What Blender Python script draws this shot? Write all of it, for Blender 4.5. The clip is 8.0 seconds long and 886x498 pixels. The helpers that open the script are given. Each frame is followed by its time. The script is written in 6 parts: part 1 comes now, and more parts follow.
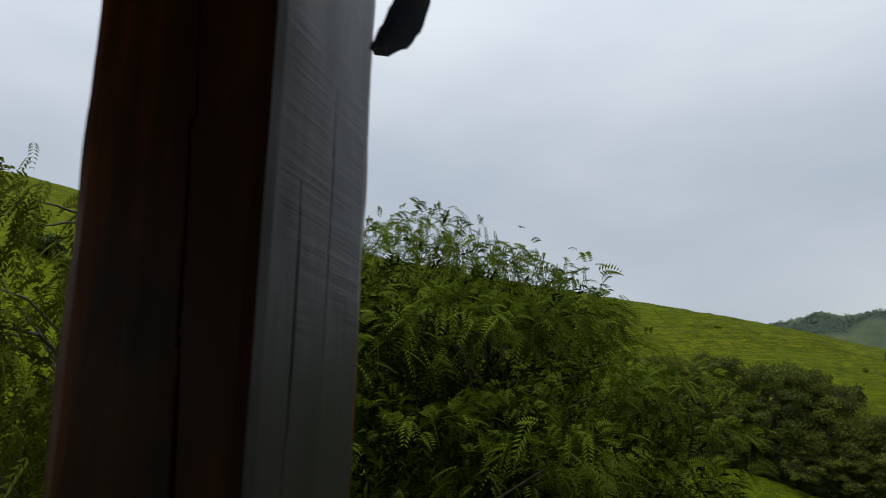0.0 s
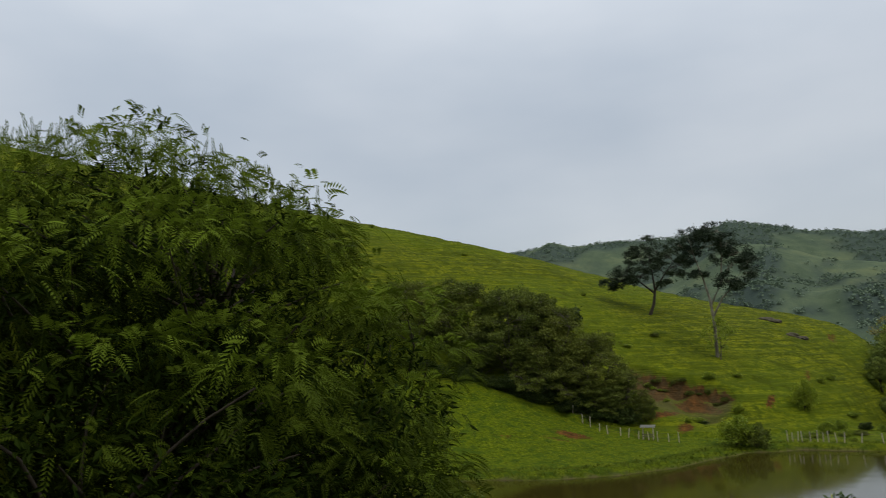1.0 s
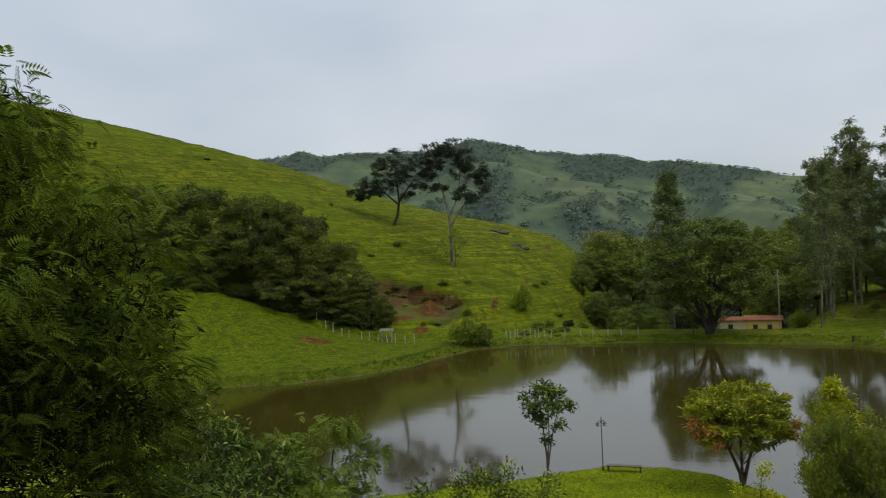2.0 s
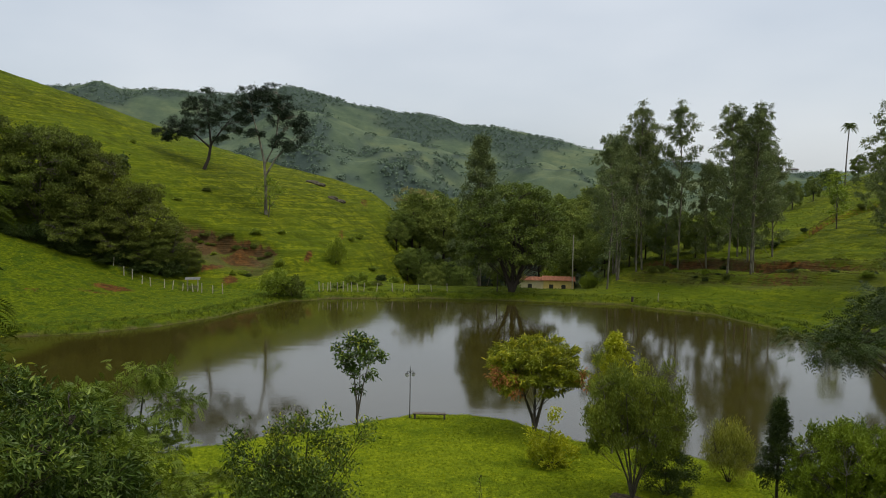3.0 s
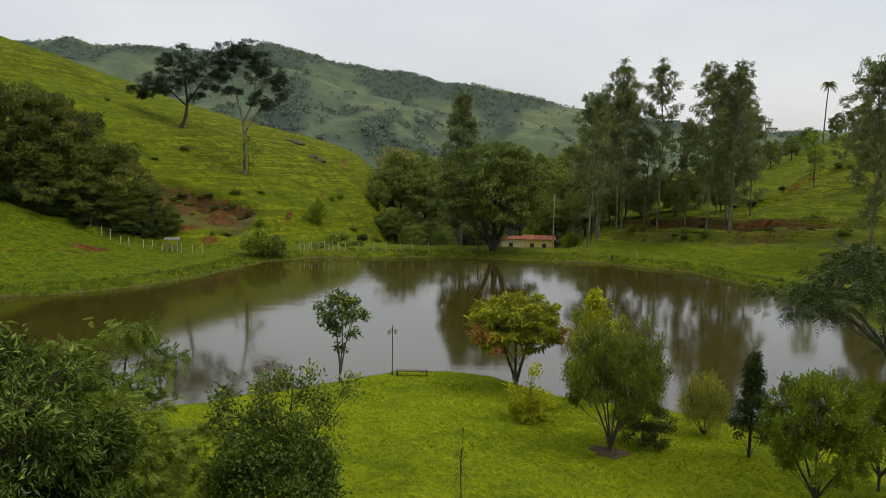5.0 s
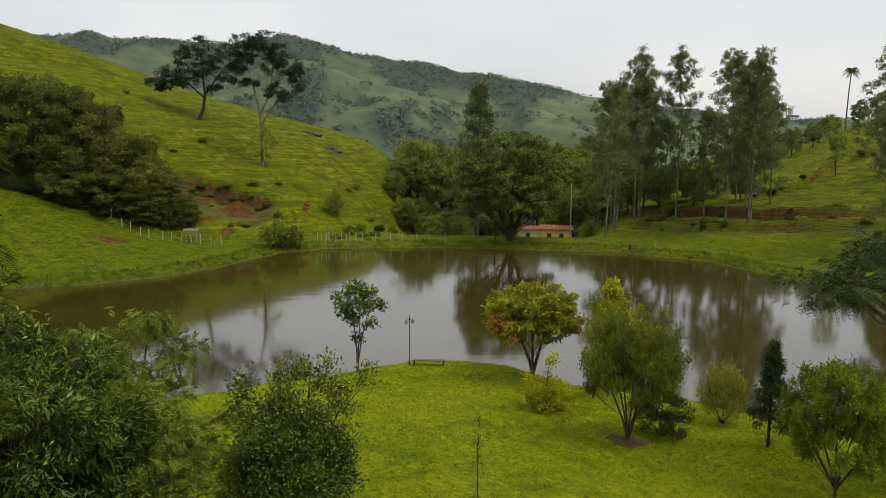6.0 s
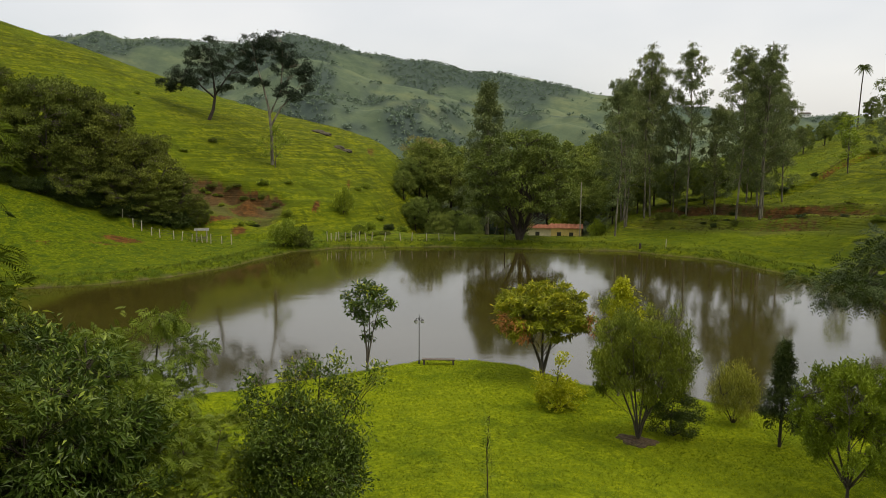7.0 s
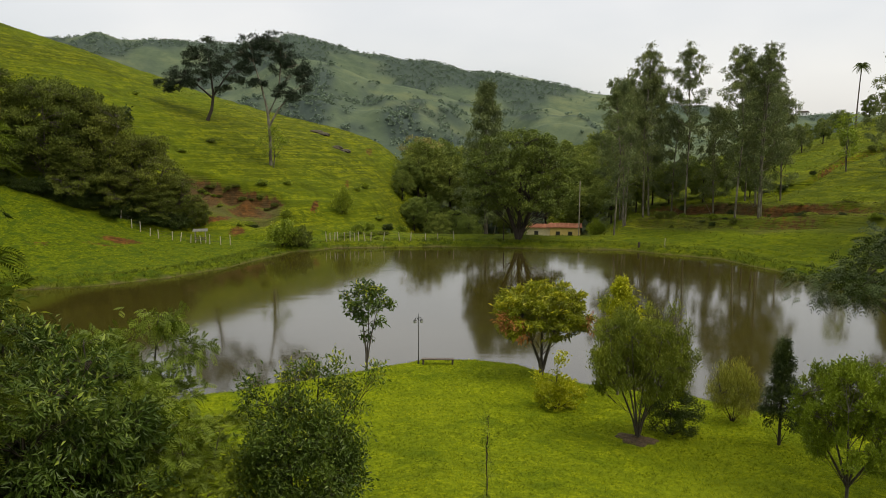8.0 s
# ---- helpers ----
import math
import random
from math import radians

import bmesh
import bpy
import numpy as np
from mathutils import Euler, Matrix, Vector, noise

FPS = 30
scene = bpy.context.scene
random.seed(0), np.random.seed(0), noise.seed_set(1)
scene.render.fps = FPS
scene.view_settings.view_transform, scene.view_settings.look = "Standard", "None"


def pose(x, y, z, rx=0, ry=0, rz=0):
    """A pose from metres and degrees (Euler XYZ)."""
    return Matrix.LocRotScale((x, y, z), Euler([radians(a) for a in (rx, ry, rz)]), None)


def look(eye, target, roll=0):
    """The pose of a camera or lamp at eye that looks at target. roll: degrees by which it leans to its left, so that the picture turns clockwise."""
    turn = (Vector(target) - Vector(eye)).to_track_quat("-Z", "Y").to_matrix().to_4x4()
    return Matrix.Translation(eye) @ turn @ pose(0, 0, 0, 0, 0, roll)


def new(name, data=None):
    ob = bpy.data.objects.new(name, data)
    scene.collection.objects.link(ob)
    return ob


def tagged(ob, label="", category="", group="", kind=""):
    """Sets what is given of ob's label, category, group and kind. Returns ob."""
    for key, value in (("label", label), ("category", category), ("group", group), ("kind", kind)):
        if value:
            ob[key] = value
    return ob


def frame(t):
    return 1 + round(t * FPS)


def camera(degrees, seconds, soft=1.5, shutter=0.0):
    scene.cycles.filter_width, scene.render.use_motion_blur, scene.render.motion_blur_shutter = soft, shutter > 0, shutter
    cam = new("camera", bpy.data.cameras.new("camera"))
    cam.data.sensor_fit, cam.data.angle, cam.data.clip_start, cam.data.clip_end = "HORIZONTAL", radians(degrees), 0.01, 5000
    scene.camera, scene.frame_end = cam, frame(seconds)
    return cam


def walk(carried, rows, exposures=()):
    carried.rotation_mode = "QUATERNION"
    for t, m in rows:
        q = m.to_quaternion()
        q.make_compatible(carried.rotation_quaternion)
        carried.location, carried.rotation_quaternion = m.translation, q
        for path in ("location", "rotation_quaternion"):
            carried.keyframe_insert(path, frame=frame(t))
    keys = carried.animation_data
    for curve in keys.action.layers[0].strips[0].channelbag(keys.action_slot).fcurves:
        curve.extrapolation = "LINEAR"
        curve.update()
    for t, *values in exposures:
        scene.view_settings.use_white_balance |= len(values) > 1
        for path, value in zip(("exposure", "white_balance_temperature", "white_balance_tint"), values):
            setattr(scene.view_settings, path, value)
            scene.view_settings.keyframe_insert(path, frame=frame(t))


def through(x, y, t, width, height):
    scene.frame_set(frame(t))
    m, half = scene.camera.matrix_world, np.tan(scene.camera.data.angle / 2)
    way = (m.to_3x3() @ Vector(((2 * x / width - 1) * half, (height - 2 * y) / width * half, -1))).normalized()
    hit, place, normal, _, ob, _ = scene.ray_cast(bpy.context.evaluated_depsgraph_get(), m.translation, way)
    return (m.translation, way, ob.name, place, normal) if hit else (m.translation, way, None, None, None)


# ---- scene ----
cam = camera(62.9, 8.0, soft=0.8, shutter=0.12)
# seconds, place, then the degrees of tilt up, lean and turn to the left
PATH = [
    (0, -0.216, -0.163, 11.822, 14.67, -0.58, 52.35),
    (0.1, -0.209, -0.110, 11.813, 14.29, -0.96, 50.89),
    (0.2, -0.192, -0.060, 11.807, 13.51, -0.71, 49.56),
    (0.3, -0.172, -0.010, 11.797, 12.77, -0.64, 48.07),
    (0.5, -0.119, 0.097, 11.764, 11.82, -1.15, 44.60),
    (1, -0.047, 0.334, 11.754, 8.34, -2.36, 33.42),
    (1.5, 0.115, 0.384, 11.696, 4.14, -2.91, 23.11),
    (2, 0.253, 0.258, 11.636, 0.41, -2.35, 14.04),
    (2.2, 0.271, 0.195, 11.621, -0.69, -1.83, 10.34),
    (3.3, -0.066, 0.051, 11.559, -4.16, 1.16, -1.92),
    (3.5, -0.059, 0.043, 11.549, -4.69, 1.07, -2.05),
    (4, -0.046, 0.044, 11.542, -5.31, 1.17, -2.22),
    (4.5, -0.038, 0.034, 11.535, -5.92, 1.02, -2.34),
    (6, -0.005, 0.004, 11.483, -7.31, 0.50, -0.76),
    (6.5, 0.002, -0.005, 11.492, -7.36, 0.40, -0.05),
    (7, 0.000, 0.000, 11.500, -7.40, 0.30, 0.00),
    (7.5, 0.003, -0.004, 11.487, -7.39, 0.12, 0.34),
    (8, 0.008, 0.007, 11.494, -7.42, 0.08, -0.08),
]
EXPOSURES = [(0.0, -0.3, 6500, 10), (1.0, -0.28, 6500, 10), (2.0, -0.13, 6500, 10), (3.5, 0.02, 6600, 11), (4.7, 0.08, 6850, 12), (6.0, 0.2, 7150, 13), (8.0, 0.27, 7250, 13)]
walk(cam, [(t, pose(x, y, z, 90 + tilt, 0, turn) @ pose(0, 0, 0, 0, 0, lean)) for t, x, y, z, tilt, lean, turn in PATH], EXPOSURES)

# ---------------------------------------------------------------- overcast sky and a broad, weak sun
SUN_EL, SUN_AZ = 58.0, 105.0     # degrees above the horizon, to the right of the way ahead
world = bpy.data.worlds.new("overcast_sky")
scene.world = world
world.use_nodes = True
wn, wl = world.node_tree.nodes, world.node_tree.links
wn.clear()
w_out = wn.new("ShaderNodeOutputWorld")
w_sky = wn.new("ShaderNodeTexSky")
w_sky.sky_type, w_sky.sun_disc = "NISHITA", False
w_sky.sun_elevation, w_sky.sun_rotation = radians(SUN_EL), radians(SUN_AZ)
w_sky.dust_density = 4.0
w_blue = wn.new("ShaderNodeBackground")
w_blue.inputs["Strength"].default_value = 0.05
w_grey = wn.new("ShaderNodeBackground")
w_co = wn.new("ShaderNodeTexCoord")
w_map = wn.new("ShaderNodeMapping")
w_map.inputs["Scale"].default_value = (1.0, 1.0, 2.6)
w_noise = wn.new("ShaderNodeTexNoise")
w_noise.inputs["Scale"].default_value, w_noise.inputs["Detail"].default_value = 2.2, 4.0
w_noise.inputs["Roughness"].default_value = 0.45
w_ramp = wn.new("ShaderNodeValToRGB")
w_ramp.color_ramp.elements[0].position, w_ramp.color_ramp.elements[0].color = 0.30, (0.66, 0.73, 0.80, 1)
w_ramp.color_ramp.elements[1].position, w_ramp.color_ramp.elements[1].color = 0.70, (0.93, 0.97, 1.0, 1)
w_add = wn.new("ShaderNodeAddShader")
wl.new(w_co.outputs["Generated"], w_map.inputs["Vector"])
wl.new(w_map.outputs["Vector"], w_noise.inputs["Vector"])
wl.new(w_noise.outputs["Fac"], w_ramp.inputs["Fac"])
# an overcast sky is brightest overhead
w_sep = wn.new("ShaderNodeSeparateXYZ")
w_up = wn.new("ShaderNodeMapRange")
w_up.interpolation_type = "SMOOTHSTEP"
for key, value in (("From Min", 0.2), ("From Max", 1.0), ("To Min", 0.64), ("To Max", 1.62)):
    w_up.inputs[key].default_value = value
wl.new(w_co.outputs["Generated"], w_sep.inputs["Vector"])
wl.new(w_sep.outputs["Z"], w_up.inputs["Value"])
wl.new(w_up.outputs["Result"], w_grey.inputs["Strength"])
wl.new(w_ramp.outputs["Color"], w_grey.inputs["Color"])
wl.new(w_sky.outputs["Color"], w_blue.inputs["Color"])
wl.new(w_blue.outputs["Background"], w_add.inputs[0])
wl.new(w_grey.outputs["Background"], w_add.inputs[1])
wl.new(w_add.outputs["Shader"], w_out.inputs["Surface"])
sun = new("sun", bpy.data.lights.new("sun", "SUN"))
sun.data.energy, sun.data.angle, sun.data.color = 1.5, radians(20), (1.0, 0.95, 0.86)
sun.matrix_world = look((60 * math.sin(radians(SUN_AZ)), 60 * math.cos(radians(SUN_AZ)), 60 * math.tan(radians(SUN_EL))), (0, 0, 0))

# ---------------------------------------------------------------- the lie of the land
EYE_Z = 11.5          # the veranda's eye level above the pond, which is z = 0

LAKE = np.array([(-12.2, 32.8), (-9.0, 34.6), (-3.1, 37.9), (-0.7, 39.3), (2.1, 39.3), (4.5, 38.3), (7.4, 35.2), (12, 33.3),
                 (14, 31.5), (19, 30), (25, 33), (31, 42), (35, 55), (34.6, 67), (30.8, 80), (22, 87), (8, 89.6), (-1, 90.6),
                 (-12.8, 88.8), (-18, 84.8), (-20, 79), (-22, 73), (-25.5, 67), (-30, 63), (-36.5, 60.5), (-41, 56), (-38, 47),
                 (-25, 38), (-17, 33)])

# bearing from the veranda, hill foot's distance and height, ridge's distance, ridge's angle above eye level
HILL_WEST = np.array([(-100, 58, 10, 150, 18.6), (-85, 62, 11, 158, 17.4), (-74, 72, 11, 164, 16.2), (-60, 86, 10.5, 168, 14.3),
                      (-45, 96, 9.5, 168, 11.7), (-39, 98, 9, 168, 10.4), (-31, 98, 7.6, 167, 8.5), (-26, 96, 4.6, 167, 7.2),
                      (-19, 95, 1.5, 166, 4.75), (-13, 95, 1.2, 166, 3.1), (-8, 101, 1.2, 165, 2.0), (-4, 110, 1.4, 164, 0.7),
                      (-1, 124, 1.6, 164, -0.7), (2.5, 135, 1.6, 166, -2.2), (6, 150, 1.6, 172, -3.2),
                      (12, 150, 1.5, 175, -3.3)])
HILL_EAST = np.array([(1, 130, 1.3, 165, -3.5), (8, 125, 0.8, 165, -4.6), (12, 108, 0.9, 175, -3.0), (16, 100, 0.9, 188, -1.5), (21, 93, 0.9, 200, 0.0),
                      (26.4, 84, 0.9, 205, 1.0), (31, 80, 1.0, 210, 2.7), (40, 74, 1.2, 215, 5), (60, 60, 3, 200, 8),
                      (100, 50, 6, 180, 10)])
PEAKS = np.array([(-100, 6), (-40, 6.5), (-27, 7.7), (-25, 8.35), (-23.2, 7.8), (-20, 8.05), (-16, 7.85), (-13.4, 8.2), (-11.6, 8.9),
                  (-9.7, 8.5), (-6.3, 7.6), (-2.9, 7.05), (-0.2, 6.85), (1.9, 6.25), (4.5, 6.2), (7.6, 5.6), (11.4, 4.7),
                  (16, 3.9), (21, 3.2), (26.7, 2.7), (34, 2.6), (100, 4)])


# the green spur before the mountain: bearing, its crest's angle above eye level
SPUR = np.array([(-100, -2), (-30, 1.0), (-22, 3.4), (-16.4, 5.3), (-13, 6.45), (-10.8, 6.95), (-9.3, 6.9), (-6.1, 6.0), (-4.7, 5.7), (-3, 5.35),
                 (0, 4.8), (2.3, 4.1), (5, 3.7), (8, 3.3), (12, 2.2), (20, 1.0), (100, -2)])
# woods in its ravines: bearing, angle above eye level, half widths, thickness
RAVINES = [(-9.6, 5.4, 0.9, 0.9, 1.0), (-10.0, 3.8, 1.7, 0.9, 1.1), (-10.8, 2.6, 2.2, 0.6, 1.0), (-3.1, 2.9, 1.2, 0.9, 1.0), (-2.6, 1.6, 1.5, 0.6, 1.0), (-5.2, 4.0, 0.9, 0.35, 0.8),
           (-1.9, 3.9, 0.6, 0.4, 0.8), (0.4, 3.2, 0.7, 0.35, 0.8), (1.6, 4.0, 1.0, 0.22, 0.9), (-0.8, 4.9, 1.0, 0.16, 0.9), (-8.0, 6.55, 1.8, 0.12, 0.9), (-6.6, 2.0, 1.1, 0.3, 0.7), (-0.5, 1.0, 3.0, 0.5, 0.9),
           (-7.2, 3.2, 0.5, 0.5, 0.5), (3.4, 2.4, 1.2, 0.4, 0.8), (-5.6, 5.2, 0.5, 0.2, 0.6), (5.6, 3.0, 1.6, 0.3, 0.8)]


def smooth(a, b, v):
    k = np.clip((v - a) / (b - a), 0, 1)
    return k * k * (3 - 2 * k)


def hashed(i, j, seed):
    k = (i * 374761393 + j * 668265263 + seed * 974634777).astype(np.int64) & 0xFFFFFFFF
    k = ((k ^ (k >> 13)) * 1274126177) & 0xFFFFFFFF
    return ((k ^ (k >> 16)) & 0xFFFF) / 65535.0


def rough(x, y, size, seed=0, octaves=3):
    """Smooth noise of -1 to 1 with bumps of that size."""
    out, amp, total = 0, 1.0, 0
    for o in range(octaves):
        u, v = x / size * 2 ** o + 17.3 * o, y / size * 2 ** o + 9.1 * o
        i, j = np.floor(u), np.floor(v)
        fu, fv = u - i, v - j
        fu, fv = fu * fu * (3 - 2 * fu), fv * fv * (3 - 2 * fv)
        i, j = i.astype(np.int64), j.astype(np.int64)
        a, b = hashed(i, j, seed + o), hashed(i + 1, j, seed + o)
        c, d = hashed(i, j + 1, seed + o), hashed(i + 1, j + 1, seed + o)
        out = out + amp * ((a * (1 - fu) + b * fu) * (1 - fv) + (c * (1 - fu) + d * fu) * fv - 0.5) * 2
        total += amp
        amp *= 0.5
    return out / total


def from_lake(x, y):
    """Distance from the pond's edge, negative inside it."""
    best, inside = np.full(x.shape, 1e9), np.zeros(x.shape, bool)
    for (ax, ay), (bx, by) in zip(LAKE, np.roll(LAKE, -1, 0)):
        ex, ey = bx - ax, by - ay
        k = np.clip(((x - ax) * ex + (y - ay) * ey) / (ex * ex + ey * ey), 0, 1)
        best = np.minimum(best, np.hypot(x - ax - k * ex, y - ay - k * ey))
        cross = (ay > y) != (by > y)
        inside ^= cross & (x < (bx - ax) * (y - ay) / np.where(by == ay, 1e-9, by - ay) + ax)
    return np.where(inside, -best, best)


def hollows(x, y):
    """Nought in the ravines of the mountain, rising to one on its spurs."""
    return np.abs(rough(x + 40, y, 230, 21, 5))


def far_cover(x, y, r, az, z):
    """How thickly the mountain is wooded: the spur's ravines, the upper slopes, odd patches and hedge lines."""
    el = np.degrees(np.arctan2(z - EYE_Z, r)) + 0.35 * rough(x, y, 60, 66, 4)
    wob = az + 0.9 * rough(x, y, 70, 67, 4)
    cover = 0.9 * smooth(-0.25, 0.05, rough(x, y, 90, 63, 4) + 0.25 * (az < -1) - 0.25 * smooth(-2, 4, az)) * smooth(660, 720, r)
    near = np.zeros(x.shape)
    for a0, e0, wa, we, much in RAVINES:
        near = np.maximum(near, much * smooth(1.5, 0.7, np.hypot((wob - a0) / wa, (el - e0) / we)))
    near = np.maximum(near, 0.75 * smooth(0.32, 0.5, rough(x, y, 60, 61, 4)))
    hedge = np.abs(rough(x, y, 170, 68, 2))
    near = np.maximum(near, 0.7 * (1 - smooth(0.008, 0.022, hedge)))
    cover = np.maximum(cover, near * (r < 700))
    return np.clip(cover, 0, 1) * smooth(300, 380, r)


def slope_of(table, az, r, bulge, back):
    """Height of a hill whose foot and ridge run round the veranda as the table says."""
    foot, foot_z, crest, angle = (np.interp(az, table[:, 0], table[:, k]) for k in (1, 2, 3, 4))
    top = EYE_Z + crest * np.tan(np.radians(angle))
    s = (r - foot) / (crest - foot)
    rise = np.clip(s, 0, 1)
    rise = rise * (bulge - (bulge - 1) * rise)
    rise = rise * smooth(-0.02, 0.12, s)
    beyond = np.maximum(r - crest, 0)
    return foot_z + (top - foot_z) * rise - back * beyond ** 2 / (beyond + 40), s


# bearing and distance of the cut banks beside the tracks
BANK_UPPER = np.array([(14.5, 122), (16.6, 120.5), (20.8, 116.3), (24.4, 107.8), (31.2, 100.5), (40, 93)])
BANK_LOWER = np.array([(14.0, 110.5), (16, 108.8), (22, 102.5), (31.2, 94.9), (40, 88)])
BANK_TOP = np.array([(22.5, 120), (26.9, 127), (28.6, 138), (31, 142), (40, 140)])


def bank_line(bank, az, r, x, y):
    """How far behind the bank's foot a place lies, and how much of a bank stands there."""
    at = r - np.interp(az, bank[:, 0], bank[:, 1]) + 0.9 * rough(x, y, 7, 71, 3)
    cover = smooth(bank[0, 0], bank[0, 0] + 2.5, az) * (1 - smooth(36, 42, az)) * (0.65 + 0.45 * rough(x, y, 9, 73, 2))
    return at, cover


def contour_paths(x, y, z, s_w, s_e, az, r):
    """Paths trodden along the contour: nought to one up each step, and how deep they are trodden there."""
    step = (z * 0.80 + 1.3 * rough(x, y, 15, 44, 4)) % 1.0
    west = smooth(0.03, 0.16, s_w) * (az < 4) * (0.45 + 0.55 * smooth(-0.3, 0.4, rough(x, y, 22, 46, 2)))
    east = smooth(0.06, 0.2, s_e) * (az > 12) * (0.3 + 0.7 * smooth(-0.3, 0.4, rough(x, y, 18, 49, 2)))
    return step, np.maximum(west, east) * (r < 262)


def ground_parts(x, y):
    r, az = np.hypot(x, y), np.degrees(np.arctan2(x, y))
    d = from_lake(x + 0.5 * rough(x, y, 3.0, 5), y + 0.5 * rough(x, y, 3.0, 6))
    out = np.maximum(d, 0)
    near = 1 - smooth(40, 56, r) * smooth(-30, 40, y)
    lawn = np.minimum(0.0071 * np.minimum(out, 34.5) ** 2 + 0.1 * np.maximum(out - 34.5, 0), 10.5)
    far = 0.022 * np.minimum(out, 60)
    z = np.where(d < 0, np.maximum(-1.8, d * 0.45), 0)
    edge = 0.38 * smooth(0, 0.9, d) * near + 0.55 * smooth(0, 1.6, d) * (1 - near)
    z = z + edge + lawn * near + far * (1 - near)
    meadow = np.interp(az, [-100, -60, -31, -26, -19, -12], [11, 10, 7.0, 4.2, 1.0, 0.2]) * smooth(2, 34, d)
    z = z + meadow * (1 - near) * (az < 0) * smooth(-5, 25, y)
    # gully between meadow and hill
    west, s_w = slope_of(HILL_WEST, az, r, 1.72, 0.35)
    east, s_e = slope_of(HILL_EAST, az, r, 1.35, 0.3)
    # graded tracks cut into the eastern slope, each with a steep bank behind it
    for bank, high in ((BANK_UPPER, 2.1), (BANK_LOWER, 1.6), (BANK_TOP, 1.7)):
        at, cover = bank_line(bank, az, r, x, y)
        east = east + high * cover * (smooth(-0.2, 1.1, at) - smooth(-7, 8, at))
    ridge = EYE_Z + 900 * np.tan(np.radians(np.interp(az, PEAKS[:, 0], PEAKS[:, 1])))
    s_m = np.clip((r - 330) / 570, 0, 1)
    spur = hollows(x, y) * 1.9 - 0.5
    # the far slope drops towards a hidden valley behind the spur
    mount = 2 + (ridge - 2) * smooth(0.45, 1.0, s_m) ** 0.85 + spur * 26 * s_m * (1 - s_m) * smooth(0.5, 0.7, s_m)
    crest = EYE_Z + 600 * np.tan(np.radians(np.interp(az, SPUR[:, 0], SPUR[:, 1])))
    s_f = (r - 290) / 310
    fore = 2 + (crest - 2) * (0.75 * np.clip(s_f, 0, 1) + 0.25 * np.clip(s_f, 0, 1) ** 2) - 0.5 * np.maximum(r - 600, 0)
    fore = fore + (np.abs(rough(x + 15, y, 95, 23, 4)) * 1.9 - 0.5) * 34 * np.clip(s_f, 0, 1) * np.clip(1.06 - s_f, 0, 1) * 1.9
    mount = np.maximum(mount, fore)
    mount = mount - 0.25 * np.maximum(r - 900, 0) * smooth(900, 1100, r) + 3 * rough(x, y, 25, 31, 2) * smooth(600, 880, r)
    mount = np.where(np.abs(az) < 100, mount, 2)
    for land, s, here in ((west, s_w, (az < 14) & (az > -105)), (east, s_e, (az > -1) & (az < 105))):
        blend = smooth(0, 0.1, s)
        z = np.where((s > 0) & here & (r > 45), np.maximum(np.maximum(land, z), z * (1 - blend) + land * blend), z)
    z = np.where(r > 150, np.maximum(z, 1.5), z)
    z = np.where(r > 300, np.maximum(z, mount), z)
    # beyond the dam the valley lies lower than the pond
    z = z - 5.4 * smooth(97, 120, r) * (1 - smooth(200, 300, r)) * smooth(-6, 0, az) * (1 - smooth(9.5, 15, az))
    # the scar dug into the hill's foot
    lip = 103.6 + 1.2 * rough(x, y, 3.5, 51, 3) - 0.02 * (x + 29) ** 2
    scar = smooth(-37.5, -34.0, x) * (1 - smooth(-25.0, -21.0, x)) * smooth(94.0, 100.5, y) * (1 - smooth(lip - 0.5, lip + 0.4, y))
    z = z - 2.9 * scar * (0.8 + 0.3 * rough(x, y, 2.5, 52, 2))
    land = smooth(0.5, 3, d)
    tuss = 0.10 * rough(x, y, 1.6, 41, 2) * land * smooth(40, 70, r) + 0.5 * rough(x, y, 14, 43, 2) * smooth(90, 130, r) + 0.16 * rough(x, y, 4.5, 47, 2) * smooth(90, 120, r) * (r < 260)
    # cattle paths that follow the contour
    step, much = contour_paths(x, y, z, s_w, s_e, az, r)
    tuss = tuss + 0.30 * much * (np.abs(2 * step - 1) ** 1.5 - 0.5)
    lawnish = 0.05 * rough(x, y, 2.5, 45, 2) * near * land
    return z + tuss + lawnish, d, s_w, s_e, near, scar, r, az


def ground_z(x, y):
    return float(ground_parts(np.array([float(x)]), np.array([float(y)]))[0][0])
